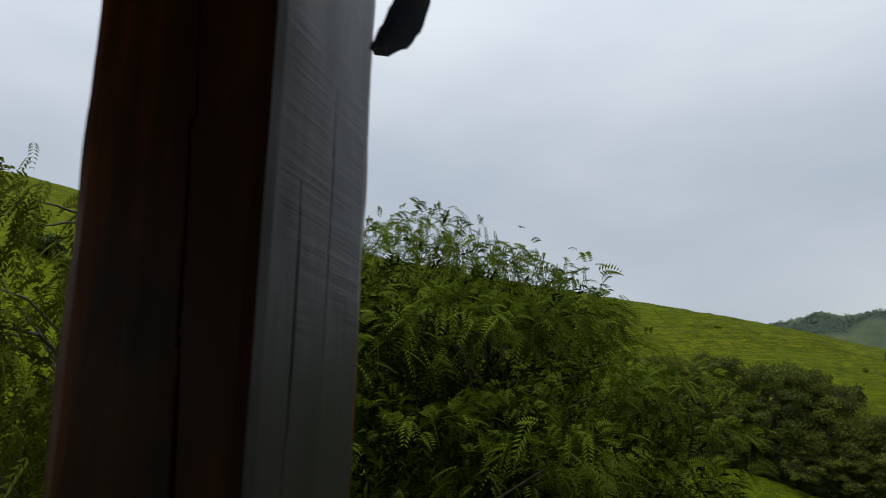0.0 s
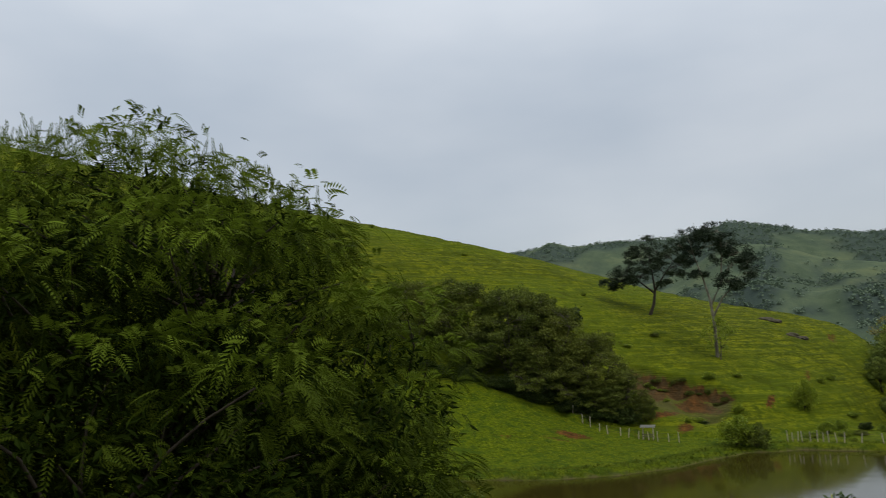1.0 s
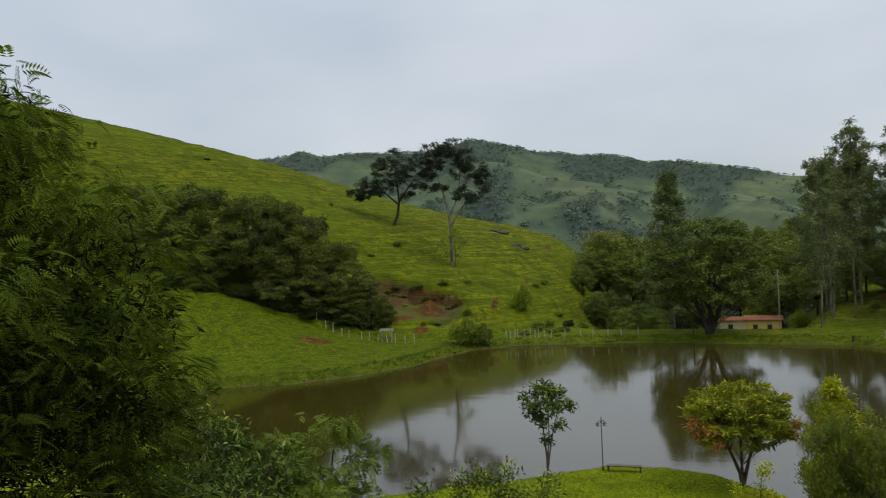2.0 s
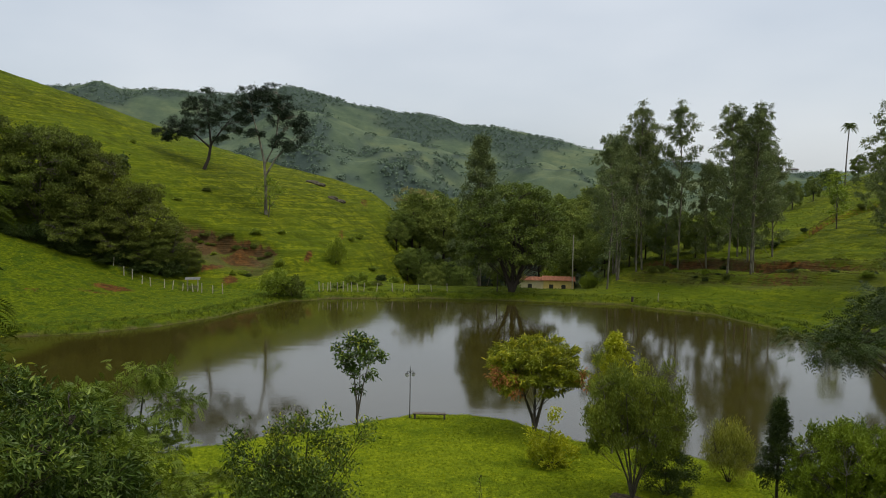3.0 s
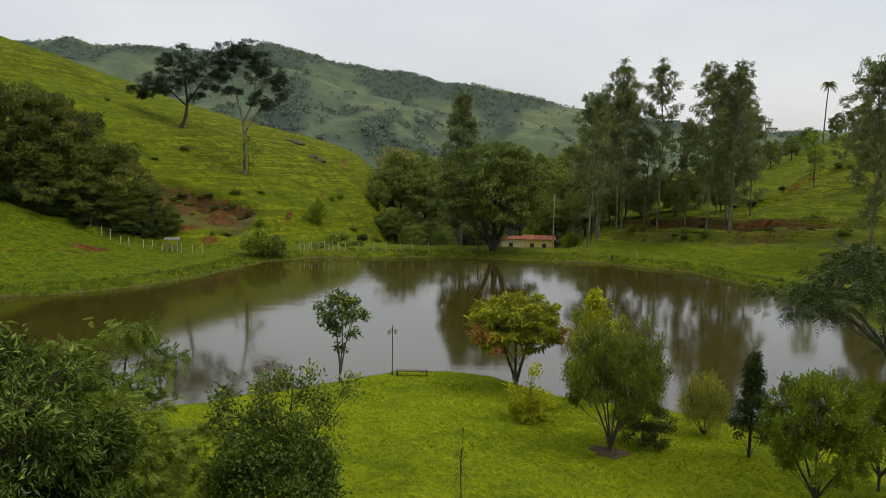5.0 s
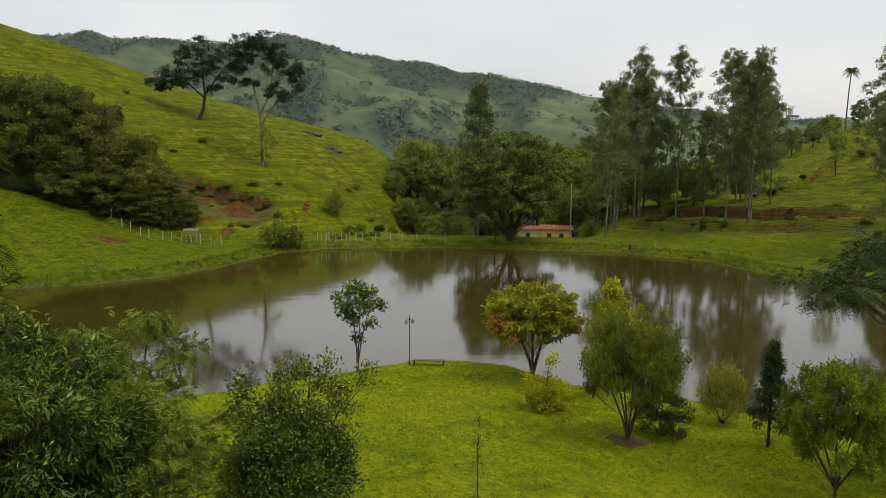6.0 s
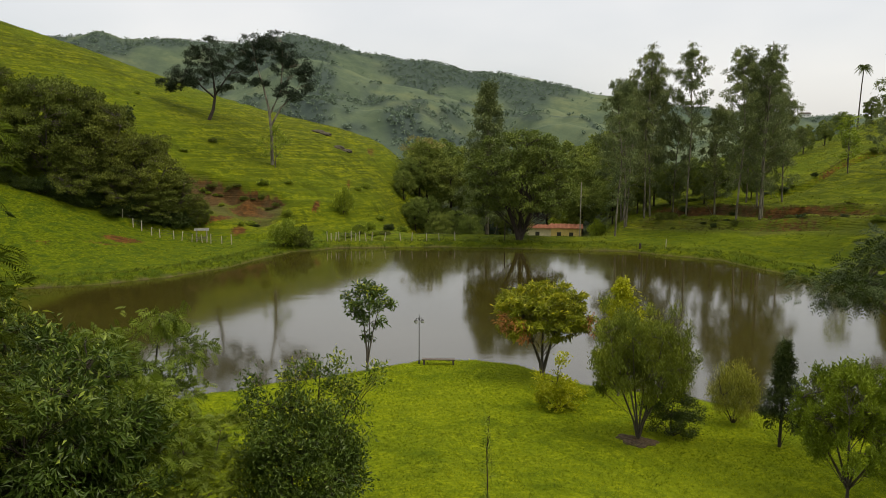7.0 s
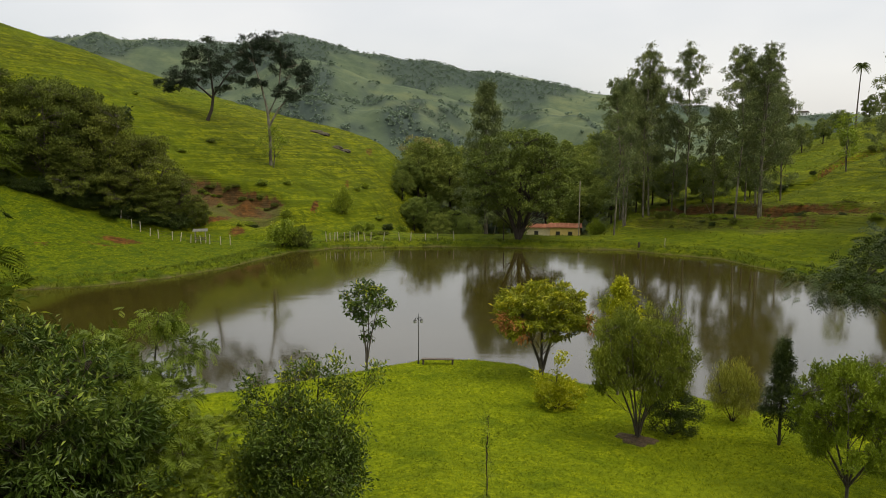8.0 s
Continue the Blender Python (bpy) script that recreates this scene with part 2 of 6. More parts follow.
# ---------------------------------------------------------------- materials
class Mat:
    """A node material with a Principled shader, built up by small calls."""

    def __init__(self, name, rough=0.7, metal=0.0, spec=0.5):
        self.m = bpy.data.materials.new(name)
        self.m.use_nodes = True
        self.n, self.l = self.m.node_tree.nodes, self.m.node_tree.links
        self.bsdf = self.n["Principled BSDF"]
        self.out = self.n["Material Output"]
        self.set(self.bsdf, "Roughness", rough)
        self.set(self.bsdf, "Metallic", metal)
        self.set(self.bsdf, "Specular IOR Level", spec)

    def set(self, node, key, value):
        if isinstance(value, bpy.types.NodeSocket):
            self.l.new(value, node.inputs[key])
        else:
            node.inputs[key].default_value = value

    def coords(self, scale=(1, 1, 1), kind="Object"):
        if kind == "World":
            src = self.n.new("ShaderNodeNewGeometry").outputs["Position"]
        else:
            src = self.n.new("ShaderNodeTexCoord").outputs[kind]
        mp = self.n.new("ShaderNodeMapping")
        self.set(mp, "Scale", scale)
        self.l.new(src, mp.inputs["Vector"])
        return mp.outputs["Vector"]

    def noise(self, scale, detail=4.0, where=None, rough=0.55, distortion=0.0):
        t = self.n.new("ShaderNodeTexNoise")
        for key, value in (("Scale", scale), ("Detail", detail), ("Roughness", rough), ("Distortion", distortion)):
            self.set(t, key, value)
        if where is not None:
            self.l.new(where, t.inputs["Vector"])
        return t.outputs["Fac"]

    def ramp(self, fac, stops):
        r = self.n.new("ShaderNodeValToRGB")
        while len(r.color_ramp.elements) < len(stops):
            r.color_ramp.elements.new(0.5)
        for e, (p, c) in zip(r.color_ramp.elements, stops):
            e.position, e.color = p, (*c, 1)
        self.l.new(fac, r.inputs["Fac"])
        return r.outputs["Color"]

    def mix(self, fac, a, b, how="MIX"):
        x = self.n.new("ShaderNodeMix")
        x.data_type, x.blend_type = "RGBA", how
        for i, value in ((0, fac), (6, a), (7, b)):
            if isinstance(value, bpy.types.NodeSocket):
                self.l.new(value, x.inputs[i])
            else:
                x.inputs[i].default_value = value if i == 0 else (*value, 1)
        return x.outputs[2]

    def math(self, how, a, b=0.0, clamp=False):
        x = self.n.new("ShaderNodeMath")
        x.operation, x.use_clamp = how, clamp
        self.set(x, 0, a)
        self.set(x, 1, b)
        return x.outputs[0]

    def attr(self, name):
        a = self.n.new("ShaderNodeAttribute")
        a.attribute_name = name
        return a.outputs["Fac"]

    def island(self):
        return self.n.new("ShaderNodeNewGeometry").outputs["Random Per Island"]

    def each(self):
        return self.n.new("ShaderNodeObjectInfo").outputs["Random"]

    def bump(self, fac, strength=0.4, distance=0.02):
        b = self.n.new("ShaderNodeBump")
        self.set(b, "Strength", strength)
        self.set(b, "Distance", distance)
        self.l.new(fac, b.inputs["Height"])
        self.l.new(b.outputs["Normal"], self.bsdf.inputs["Normal"])

    def color(self, c):
        self.set(self.bsdf, "Base Color", c if isinstance(c, bpy.types.NodeSocket) else (*c, 1))
        return self

    def leafy(self, c, amount=0.35):
        """Let light shine through the leaf."""
        t = self.n.new("ShaderNodeBsdfTranslucent")
        self.l.new(c, t.inputs["Color"])
        x = self.n.new("ShaderNodeMixShader")
        x.inputs[0].default_value = amount
        self.l.new(self.bsdf.outputs[0], x.inputs[1])
        self.l.new(t.outputs[0], x.inputs[2])
        self.l.new(x.outputs[0], self.out.inputs["Surface"])


def leaf_material(name, dark, mid, light, rough=0.5, through=0.3, tips=None, patch=0.9, spec=0.18):
    """Leaves: each one of its own shade, in patches of older and younger growth."""
    a = Mat(name, rough, spec=spec)
    def near_mid(c, k):
        return tuple(m + (v - m) * k for v, m in zip(c, mid))
    one = a.ramp(a.attr("shade"), [(0.0, near_mid(dark, 0.7)), (0.5, mid), (1.0, near_mid(light, 0.55))])
    old = a.ramp(a.noise(patch, 2, a.coords()), [(0.35, (0.70, 0.74, 0.70)), (0.65, (1.2, 1.18, 1.1))])
    c = a.mix(1.0, one, old, "MULTIPLY")
    own = a.ramp(a.each(), [(0.0, (0.85, 0.9, 0.85)), (1.0, (1.12, 1.08, 1.0))])
    c = a.mix(1.0, c, own, "MULTIPLY")
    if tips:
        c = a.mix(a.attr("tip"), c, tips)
    a.color(c)
    a.leafy(c, through)
    return a.m


def bark_material(name, low, high, rings=14.0, pale=None):
    a = Mat(name, 0.9, spec=0.2)
    co = a.coords((1, 1, 0.16))
    grain = a.noise(rings, 6, co, 0.65)
    c = a.ramp(grain, [(0.3, low), (0.7, high)])
    if pale:
        c = a.mix(a.ramp(a.noise(1.6, 3, a.coords((1, 1, 0.4))), [(0.42, (0, 0, 0)), (0.6, (1, 1, 1))]), c, pale)
    a.color(c)
    a.bump(grain, 0.6, 0.03)
    return a.m


def ground_material():
    a = Mat("pasture_and_soil", 0.95, spec=0.04)
    w = a.coords(kind="World")
    fine, clump, field, wide = a.noise(5.5, 8, w, 0.72), a.noise(0.9, 5, w, 0.62), a.noise(0.16, 4, w), a.noise(0.035, 3, w)
    streak = a.noise(1.0, 7, a.coords((0.2, 0.2, 3.4), "World"), 0.7, 0.4)
    lawn = a.ramp(fine, [(0.30, (0.046, 0.068, 0.002)), (0.5, (0.130, 0.165, 0.004)), (0.70, (0.26, 0.285, 0.008))])
    lawn = a.mix(a.ramp(clump, [(0.42, (0, 0, 0)), (0.66, (0.85, 0.85, 0.85))]), lawn, (0.055, 0.09, 0.003))
    lawn = a.mix(a.ramp(field, [(0.42, (0, 0, 0)), (0.68, (0.55, 0.55, 0.55))]), lawn, (0.15, 0.18, 0.006))
    past = a.ramp(a.noise(2.2, 7, w, 0.75), [(0.32, (0.044, 0.058, 0.003)), (0.5, (0.118, 0.132, 0.005)), (0.72, (0.200, 0.200, 0.010))])
    past = a.mix(a.ramp(streak, [(0.47, (0, 0, 0)), (0.56, (0.8, 0.8, 0.8))]), past, (0.036, 0.050, 0.004))
    past = a.mix(a.ramp(clump, [(0.49, (0, 0, 0)), (0.60, (0.8, 0.8, 0.8))]), past, (0.034, 0.050, 0.004))
    past = a.mix(a.ramp(field, [(0.5, (0, 0, 0)), (0.66, (0.6, 0.6, 0.6))]), past, (0.050, 0.064, 0.004))
    past = a.mix(a.ramp(wide, [(0.4, (0, 0, 0)), (0.65, (0.5, 0.5, 0.5))]), past, (0.078, 0.115, 0.004))
    past = a.mix(a.math("MULTIPLY", a.attr("riser"), 0.95), past, a.ramp(fine, [(0.3, (0.022, 0.034, 0.002)), (0.7, (0.058, 0.076, 0.004))]))
    c = a.mix(a.attr("lawn"), past, lawn)
    lush = a.ramp(a.noise(2.8, 7, w, 0.75), [(0.32, (0.023, 0.037, 0.002)), (0.5, (0.063, 0.087, 0.003)), (0.70, (0.136, 0.156, 0.006))])
    lush = a.mix(a.ramp(clump, [(0.49, (0, 0, 0)), (0.6, (0.8, 0.8, 0.8))]), lush, (0.030, 0.055, 0.004))
    c = a.mix(a.attr("lush"), c, lush)
    # far slopes: distance haze is put into these muted, bluish greens
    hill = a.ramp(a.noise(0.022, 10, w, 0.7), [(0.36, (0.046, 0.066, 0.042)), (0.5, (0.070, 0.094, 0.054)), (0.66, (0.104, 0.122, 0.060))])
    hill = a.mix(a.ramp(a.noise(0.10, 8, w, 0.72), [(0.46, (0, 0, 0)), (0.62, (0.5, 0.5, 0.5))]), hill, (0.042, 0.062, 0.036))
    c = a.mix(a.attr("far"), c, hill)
    # wooded ground, bluer as well to carry the painted haze
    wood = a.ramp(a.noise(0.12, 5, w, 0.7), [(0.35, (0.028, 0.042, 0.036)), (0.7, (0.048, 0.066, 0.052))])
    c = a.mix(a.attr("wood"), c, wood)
    soil = a.ramp(a.noise(1.3, 6, w, 0.65), [(0.3, (0.026, 0.015, 0.006)), (0.52, (0.080, 0.036, 0.010)), (0.75, (0.185, 0.078, 0.020))])
    edge = a.math("ADD", a.attr("soil"), a.math("MULTIPLY", a.math("SUBTRACT", a.noise(2.2, 5, w, 0.7), 0.5), 1.3))
    c = a.mix(a.ramp(edge, [(0.42, (0, 0, 0)), (0.6, (1, 1, 1))]), c, soil)
    mud = a.ramp(clump, [(0.3, (0.05, 0.042, 0.02)), (0.7, (0.10, 0.08, 0.04))])
    c = a.mix(a.attr("mud"), c, mud)
    a.color(c)
    # tussocks and trodden contour paths on the pasture
    relief = a.math("ADD", fine, a.math("MULTIPLY", clump, 1.2))
    open_land = a.math("SUBTRACT", 1.0, a.math("MAXIMUM", a.attr("lawn"), a.attr("far")), True)
    relief = a.math("ADD", relief, a.math("MULTIPLY", a.math("MULTIPLY", streak, open_land), 3.2))
    a.bump(relief, 0.9, 0.13)
    return a.m


def water_material():
    a = Mat("muddy_pond_water", 0.07, spec=0.5)
    w = a.coords(kind="World")
    a.color(a.ramp(a.noise(0.05, 2, w), [(0.3, (0.026, 0.021, 0.004)), (0.7, (0.034, 0.028, 0.005))]))
    a.set(a.bsdf, "IOR", 1.95)
    small = a.noise(2.6, 3, a.coords((0.5, 1.6, 1), "World"), 0.5)
    large = a.noise(0.35, 2, a.coords((0.6, 1.4, 1), "World"), 0.5)
    calm = a.ramp(a.noise(0.06, 2, w), [(0.4, (0.15, 0.15, 0.15)), (0.62, (1, 1, 1))])
    a.bump(a.math("ADD", a.math("MULTIPLY", a.math("MULTIPLY", small, calm), 0.16), a.math("MULTIPLY", large, 0.30)), 0.5, 0.028)
    return a.m


GROUND, WATER = ground_material(), water_material()

# ---------------------------------------------------------------- building helpers
def mesh_of(name, verts, faces, material, smooth_faces=False):
    me = bpy.data.meshes.new(name)
    me.from_pydata(verts, [], faces)
    me.materials.append(material)
    if smooth_faces:
        me.polygons.foreach_set("use_smooth", [True] * len(me.polygons))
    me.update()
    return me


def quads_mesh(name, verts, quads, material, smooth_faces=False, values=None):
    """A mesh from numpy arrays: n x 3 places and m x 4 corners, with numbers per corner point."""
    me = bpy.data.meshes.new(name)
    verts, quads = np.asarray(verts, np.float32), np.asarray(quads, np.int32)
    me.vertices.add(len(verts))
    me.vertices.foreach_set("co", verts.ravel())
    k = quads.shape[1]
    me.loops.add(quads.size)
    me.loops.foreach_set("vertex_index", quads.ravel())
    me.polygons.add(len(quads))
    me.polygons.foreach_set("loop_start", np.arange(0, quads.size, k, dtype=np.int32))
    me.polygons.foreach_set("use_smooth", np.full(len(quads), smooth_faces))
    for key, v in (values or {}).items():
        at = me.attributes.new(key, "FLOAT", "POINT")
        at.data.foreach_set("value", np.asarray(v, np.float32))
    me.materials.append(material)
    me.update(calc_edges=True)
    me.validate()
    return me


def part(name, bm, material, parent, label=""):
    """Link a bmesh as one mesh object under a thing or a part."""
    me = bpy.data.meshes.new(name)
    bm.to_mesh(me)
    bm.free()
    me.materials.append(material)
    ob = new(name, me)
    ob.parent = parent
    return tagged(ob, label)


def child(name, me, parent, label=""):
    ob = new(name, me)
    ob.parent = parent
    return tagged(ob, label)


def thing(name, x, y, z, label, category, group="", turn=0.0):
    ob = new(name)
    ob.empty_display_size = 0.2
    ob.matrix_world = pose(x, y, z, 0, 0, turn)
    return tagged(ob, label, category, group)


# ---------------------------------------------------------------- ground and pond
def blob(x, y, cx, cy, rx, ry, turn=0.0):
    c, s = math.cos(radians(turn)), math.sin(radians(turn))
    u, v = ((x - cx) * c + (y - cy) * s) / rx, (-(x - cx) * s + (y - cy) * c) / ry
    return np.exp(-(u * u + v * v))


def build_ground():
    angles = np.concatenate([np.arange(-180, -100, 2.5), np.arange(-100, -36, 0.4), np.arange(-36, 36, 0.22), np.arange(36, 180, 2.5)])
    radii = [0.0]
    while radii[-1] < 4200:
        r = radii[-1]
        radii.append(r + (0.6 if r < 28 else 0.42 if r < 46 else 0.75 if r < 98 else 0.6 if r < 206 else 1.7 if r < 260 else max(3, (r - 200) * 0.022) if r < 930 else 60 + (r - 930) * 0.1))
    radii = np.array(radii[1:])
    a, r = np.meshgrid(np.radians(angles), radii, indexing="ij")
    x, y = (r * np.sin(a)).ravel(), (r * np.cos(a)).ravel()
    z, d, s_w, s_e, near, scar, rr, az = ground_parts(x, y)
    na, nr = len(angles), len(radii)
    i, j = np.meshgrid(np.arange(na), np.arange(nr - 1), indexing="ij")
    i2 = (i + 1) % na
    quads = np.stack([i * nr + j, i * nr + j + 1, i2 * nr + j + 1, i2 * nr + j], -1).reshape(-1, 4)[:, ::-1]
    zg = z.reshape(na, nr)
    dz = np.abs(np.gradient(zg, axis=1) / np.gradient(radii)[None, :]).ravel()
    east = (az > 11) & (az < 60) & (rr < 260)
    soil = 0.6 * smooth(0.05, 0.3, scar) * smooth(0.3, 0.8, dz) + 0.3 * scar
    for bank, much in ((BANK_UPPER, 0.85), (BANK_LOWER, 0.62), (BANK_TOP, 0.7)):
        at, cover = bank_line(bank, az, rr, x, y)
        soil = soil + much * cover * smooth(-1.6, -0.2, at) * (1 - smooth(0.9, 1.8, at)) * (0.75 + 0.6 * rough(x, y, 11, 75, 2)) * east
    soil = soil + 0.95 * blob(x, y, -35.5, 79.5, 2.6, 1.5, 25) + 0.8 * blob(x, y, -26.5, 93.0, 1.3, 2.4) + 0.6 * blob(x, y, -36, 76, 3.0, 0.8, 20)
    soil = soil + 0.85 * blob(x, y, -18.3, 104, 0.55, 2.4, -6) + 0.6 * blob(x, y, -15.2, 116.2, 0.6, 4.4, 4) + 0.6 * blob(x, y, -14.1, 141, 1.2, 5.5, 4) + 0.85 * blob(x, y, -30.0, 95.4, 0.8, 3.0, -35) + 0.8 * blob(x, y, -33.9, 92.2, 0.6, 1.8)
    soil = soil + 0.9 * blob(x, y, 48, 92.4, 7, 0.8, -57) + 0.8 * blob(x, y, 38.5, 111, 5, 0.8, -45) + 0.42 * blob(x, y, 63, 118, 5, 1.2, 44) + 0.5 * blob(x, y, -40.6, 72.9, 2.6, 0.8, 20)
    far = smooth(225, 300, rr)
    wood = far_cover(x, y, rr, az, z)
    wood = np.maximum(wood, smooth(115, 150, rr) * smooth(-2.5, 1.5, az) * (1 - smooth(12, 17, az)) * (1 - smooth(300, 420, rr)) * 0.8)
    lush = (az < -9) * (az > -60) * (1 - smooth(-0.02, 0.04, s_w)) * (1 - near) * (d > 0)
    lush = np.maximum(lush, 0.55 * (1 - near) * (d > 0) * (s_w < 0.02) * (s_e < 0.05) * (rr < 130))
    mud = np.maximum(1 - smooth(-0.1, 0.5, d), 0.75 * smooth(0.1, 0.5, scar) * (0.6 + 0.5 * rough(x, y, 3, 77, 2)))
    for bank in (BANK_UPPER, BANK_LOWER):
        at, cover = bank_line(bank, az, rr, x, y)
        mud = np.maximum(mud, np.clip(0.75 * cover * smooth(-4, -1.5, at) * (1 - smooth(1.5, 4, at)) * (0.5 + 0.9 * rough(x, y, 4, 79, 3)) * east, 0, 0.8))
    step, much = contour_paths(x, y, z, s_w, s_e, az, rr)
    riser = much * smooth(0.25, 0.75, np.abs(2 * step - 1)) * (0.55 + 0.6 * rough(x, y, 2.2, 53, 2))
    riser = np.clip(riser + 0.9 * smooth(0.35, 0.6, rough(x, y, 2.6, 54, 3)) * smooth(0.0, 0.1, np.maximum(s_w, s_e)) * (rr < 262), 0, 1)
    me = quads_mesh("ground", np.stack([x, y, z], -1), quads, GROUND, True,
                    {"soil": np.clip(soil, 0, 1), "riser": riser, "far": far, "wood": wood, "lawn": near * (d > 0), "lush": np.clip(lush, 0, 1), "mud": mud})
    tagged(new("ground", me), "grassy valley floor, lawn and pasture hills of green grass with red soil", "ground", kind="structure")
    w = bmesh.new()
    grown = [w.verts.new((cx, cy, 0.0)) for cx, cy in [(-60, 22), (50, 22), (60, 96), (-60, 96)]]
    w.faces.new(grown)
    me = bpy.data.meshes.new("water")
    w.to_mesh(me)
    w.free()
    me.materials.append(WATER)
    tagged(new("water", me), "still brown pond water mirroring the sky and trees", "pond", kind="structure")


build_ground()

# ---------------------------------------------------------------- how trees grow
def unit(v):
    return v / (np.linalg.norm(v, axis=-1, keepdims=True) + 1e-9)


def tubes(paths, sides=6):
    """Tapered limbs: each path is rows of x, y, z, radius."""
    verts, quads, at = [], [], 0
    ring = np.linspace(0, 2 * math.pi, sides, endpoint=False)
    for path in paths:
        p, r = np.asarray(path, float)[:, :3], np.asarray(path, float)[:, 3]
        n = len(p)
        way = unit(np.gradient(p, axis=0))
        side = np.cross(way, np.where(np.abs(way[:, 2:3]) > 0.9, [[1.0, 0, 0]], [[0, 0, 1.0]]))
        side = unit(side)
        other = np.cross(way, side)
        v = p[:, None] + r[:, None, None] * (np.cos(ring)[None, :, None] * side[:, None] + np.sin(ring)[None, :, None] * other[:, None])
        verts.append(v.reshape(-1, 3))
        i, j = np.meshgrid(np.arange(n - 1), np.arange(sides), indexing="ij")
        j2 = (j + 1) % sides
        quads.append((np.stack([i * sides + j, i * sides + j2, (i + 1) * sides + j2, (i + 1) * sides + j], -1).reshape(-1, 4)) + at)
        at += n * sides
    return np.concatenate(verts), np.concatenate(quads)


def bend(a, b, r0, r1, rng, sag=0.12, n=6):
    """A limb from a to b that wanders a little."""
    k = np.linspace(0, 1, n)[:, None]
    a, b = np.asarray(a, float), np.asarray(b, float)
    far = np.linalg.norm(b - a)
    off = rng.normal(0, sag * far * 0.5, 3) + np.array([0, 0, sag * far * 0.6])
    p = a + (b - a) * k + off * np.sin(math.pi * k) + rng.normal(0, 0.018 * far, (n, 3)) * np.sin(math.pi * k)
    return np.concatenate([p, r0 + (r1 - r0) * k ** 0.8], 1)


def leaf_quads(p, a, n, long, wide, fold=0.25):
    """One folded, pointed leaf at each place p, along a, its face towards n."""
    b = unit(np.cross(n, a))
    n = np.cross(a, b)
    long, wide = np.broadcast_to(long, len(p))[:, None], np.broadcast_to(wide, len(p))[:, None]
    mid = p + a * long * 0.45 - n * long * 0.02
    v = np.stack([p, mid + b * wide / 2 + n * wide * fold, p + a * long - n * long * 0.12, mid - b * wide / 2 + n * wide * fold], 1)
    return v.reshape(-1, 3), np.arange(len(p) * 4).reshape(-1, 4)


def frond_quads(p, a, n, long, wide, pairs=7, droop=0.5, girth=0.34):
    """A feathered leaf at each place: leaflets in pairs along a drooping stalk."""
    count = len(p)
    b = unit(np.cross(n, a))
    n = np.cross(a, b)
    s = np.linspace(0.14, 1.0, pairs)
    long = np.broadcast_to(long, count)
    all_p, all_a, all_n, all_l = [], [], [], []
    for k in s:
        at = p + a * (long * k)[:, None] - np.array([0, 0, 1.0]) * (droop * long * k * k)[:, None]
        for side in (-1, 1):
            d = unit(b * side * 0.9 + a * (0.45 + 0.4 * k) - np.array([0, 0, 0.3]))
            all_p.append(at)
            all_a.append(d)
            all_n.append(n)
            all_l.append(long * wide * (0.55 + 0.75 * math.sin(math.pi * (0.15 + 0.75 * k))))
    pp, aa, nn, ll = (np.concatenate(q) for q in (all_p, all_a, all_n, all_l))
    v, q = leaf_quads(pp, aa, nn, ll, ll * girth, 0.1)
    return v, q, np.tile(np.arange(count), pairs * 2)


def lobes_dome(rng, height, base, radius, count, squash=1.0, twigs=40, size=0.42):
    """Leaf clumps of a rounded, uneven crown, with gaps between them."""
    out = []
    count = int(count * 1.9)
    mid, half = base + (height - base) * 0.46, (height - base) * 0.5
    for i in range(count):
        k = -0.75 + 1.73 * (i + 0.5) / count
        az = i * 2.399 + rng.uniform(-0.35, 0.35)
        flat = math.sqrt(max(0.02, 1 - k * k))
        s = size * 0.66 * rng.uniform(0.65, 1.3)
        f = (1 - 0.8 * s) * (rng.uniform(0.78, 1.06) if rng.uniform() < 0.8 else rng.uniform(0.3, 0.7))
        out.append((radius * f * flat * math.cos(az), radius * f * flat * math.sin(az), mid + half * f * k * 1.05, radius * s, radius * s, min(radius, half) * s * 0.62 * squash, max(6, int(twigs * 0.62))))
    return out


def lobes_pads(rng, height, base, radius, count, twigs=40, size=0.36, flat=0.38):
    """Spreading pads of leaves in tiers over open limbs, widest at two thirds of the height."""
    out = []
    for i in range(count):
        k = (i + 0.5) / count
        az = i * 2.399 + rng.uniform(-0.5, 0.5)
        wide = radius * (0.55 + 0.45 * math.sin(math.pi * (0.2 + 0.65 * k))) * math.sqrt(max(0.05, 1 - (k - 0.12) ** 2.6 if k > 0.12 else 1))
        f = rng.uniform(0.55, 1.0) if i % 4 else rng.uniform(0.1, 0.5)
        s = radius * size * rng.uniform(0.65, 1.25)
        out.append((wide * f * math.cos(az), wide * f * math.sin(az), base + (height - base) * (0.08 + 0.9 * k) - 0.10 * radius * f, s, s, s * flat * rng.uniform(0.7, 1.4), twigs))
    return out


def lobes_column(rng, height, base, radius, count, twigs=26, point=0.6):
    """Clumps up a slender crown."""
    out = []
    for i in range(count):
        k = (i + 0.5) / count
        az = i * 2.399 + rng.uniform(-0.5, 0.5)
        wide = radius * (0.35 + 0.65 * math.sin(math.pi * min(1, 0.22 + 0.80 * k))) * (1 - point * 0.45 * k)
        off = wide * rng.uniform(0.35, 0.75)
        s = wide * rng.uniform(0.45, 0.75)
        out.append((off * math.cos(az), off * math.sin(az), base + (height - base) * (0.04 + 0.9 * k), s, s, s * rng.uniform(0.7, 1.3), twigs))
    return out


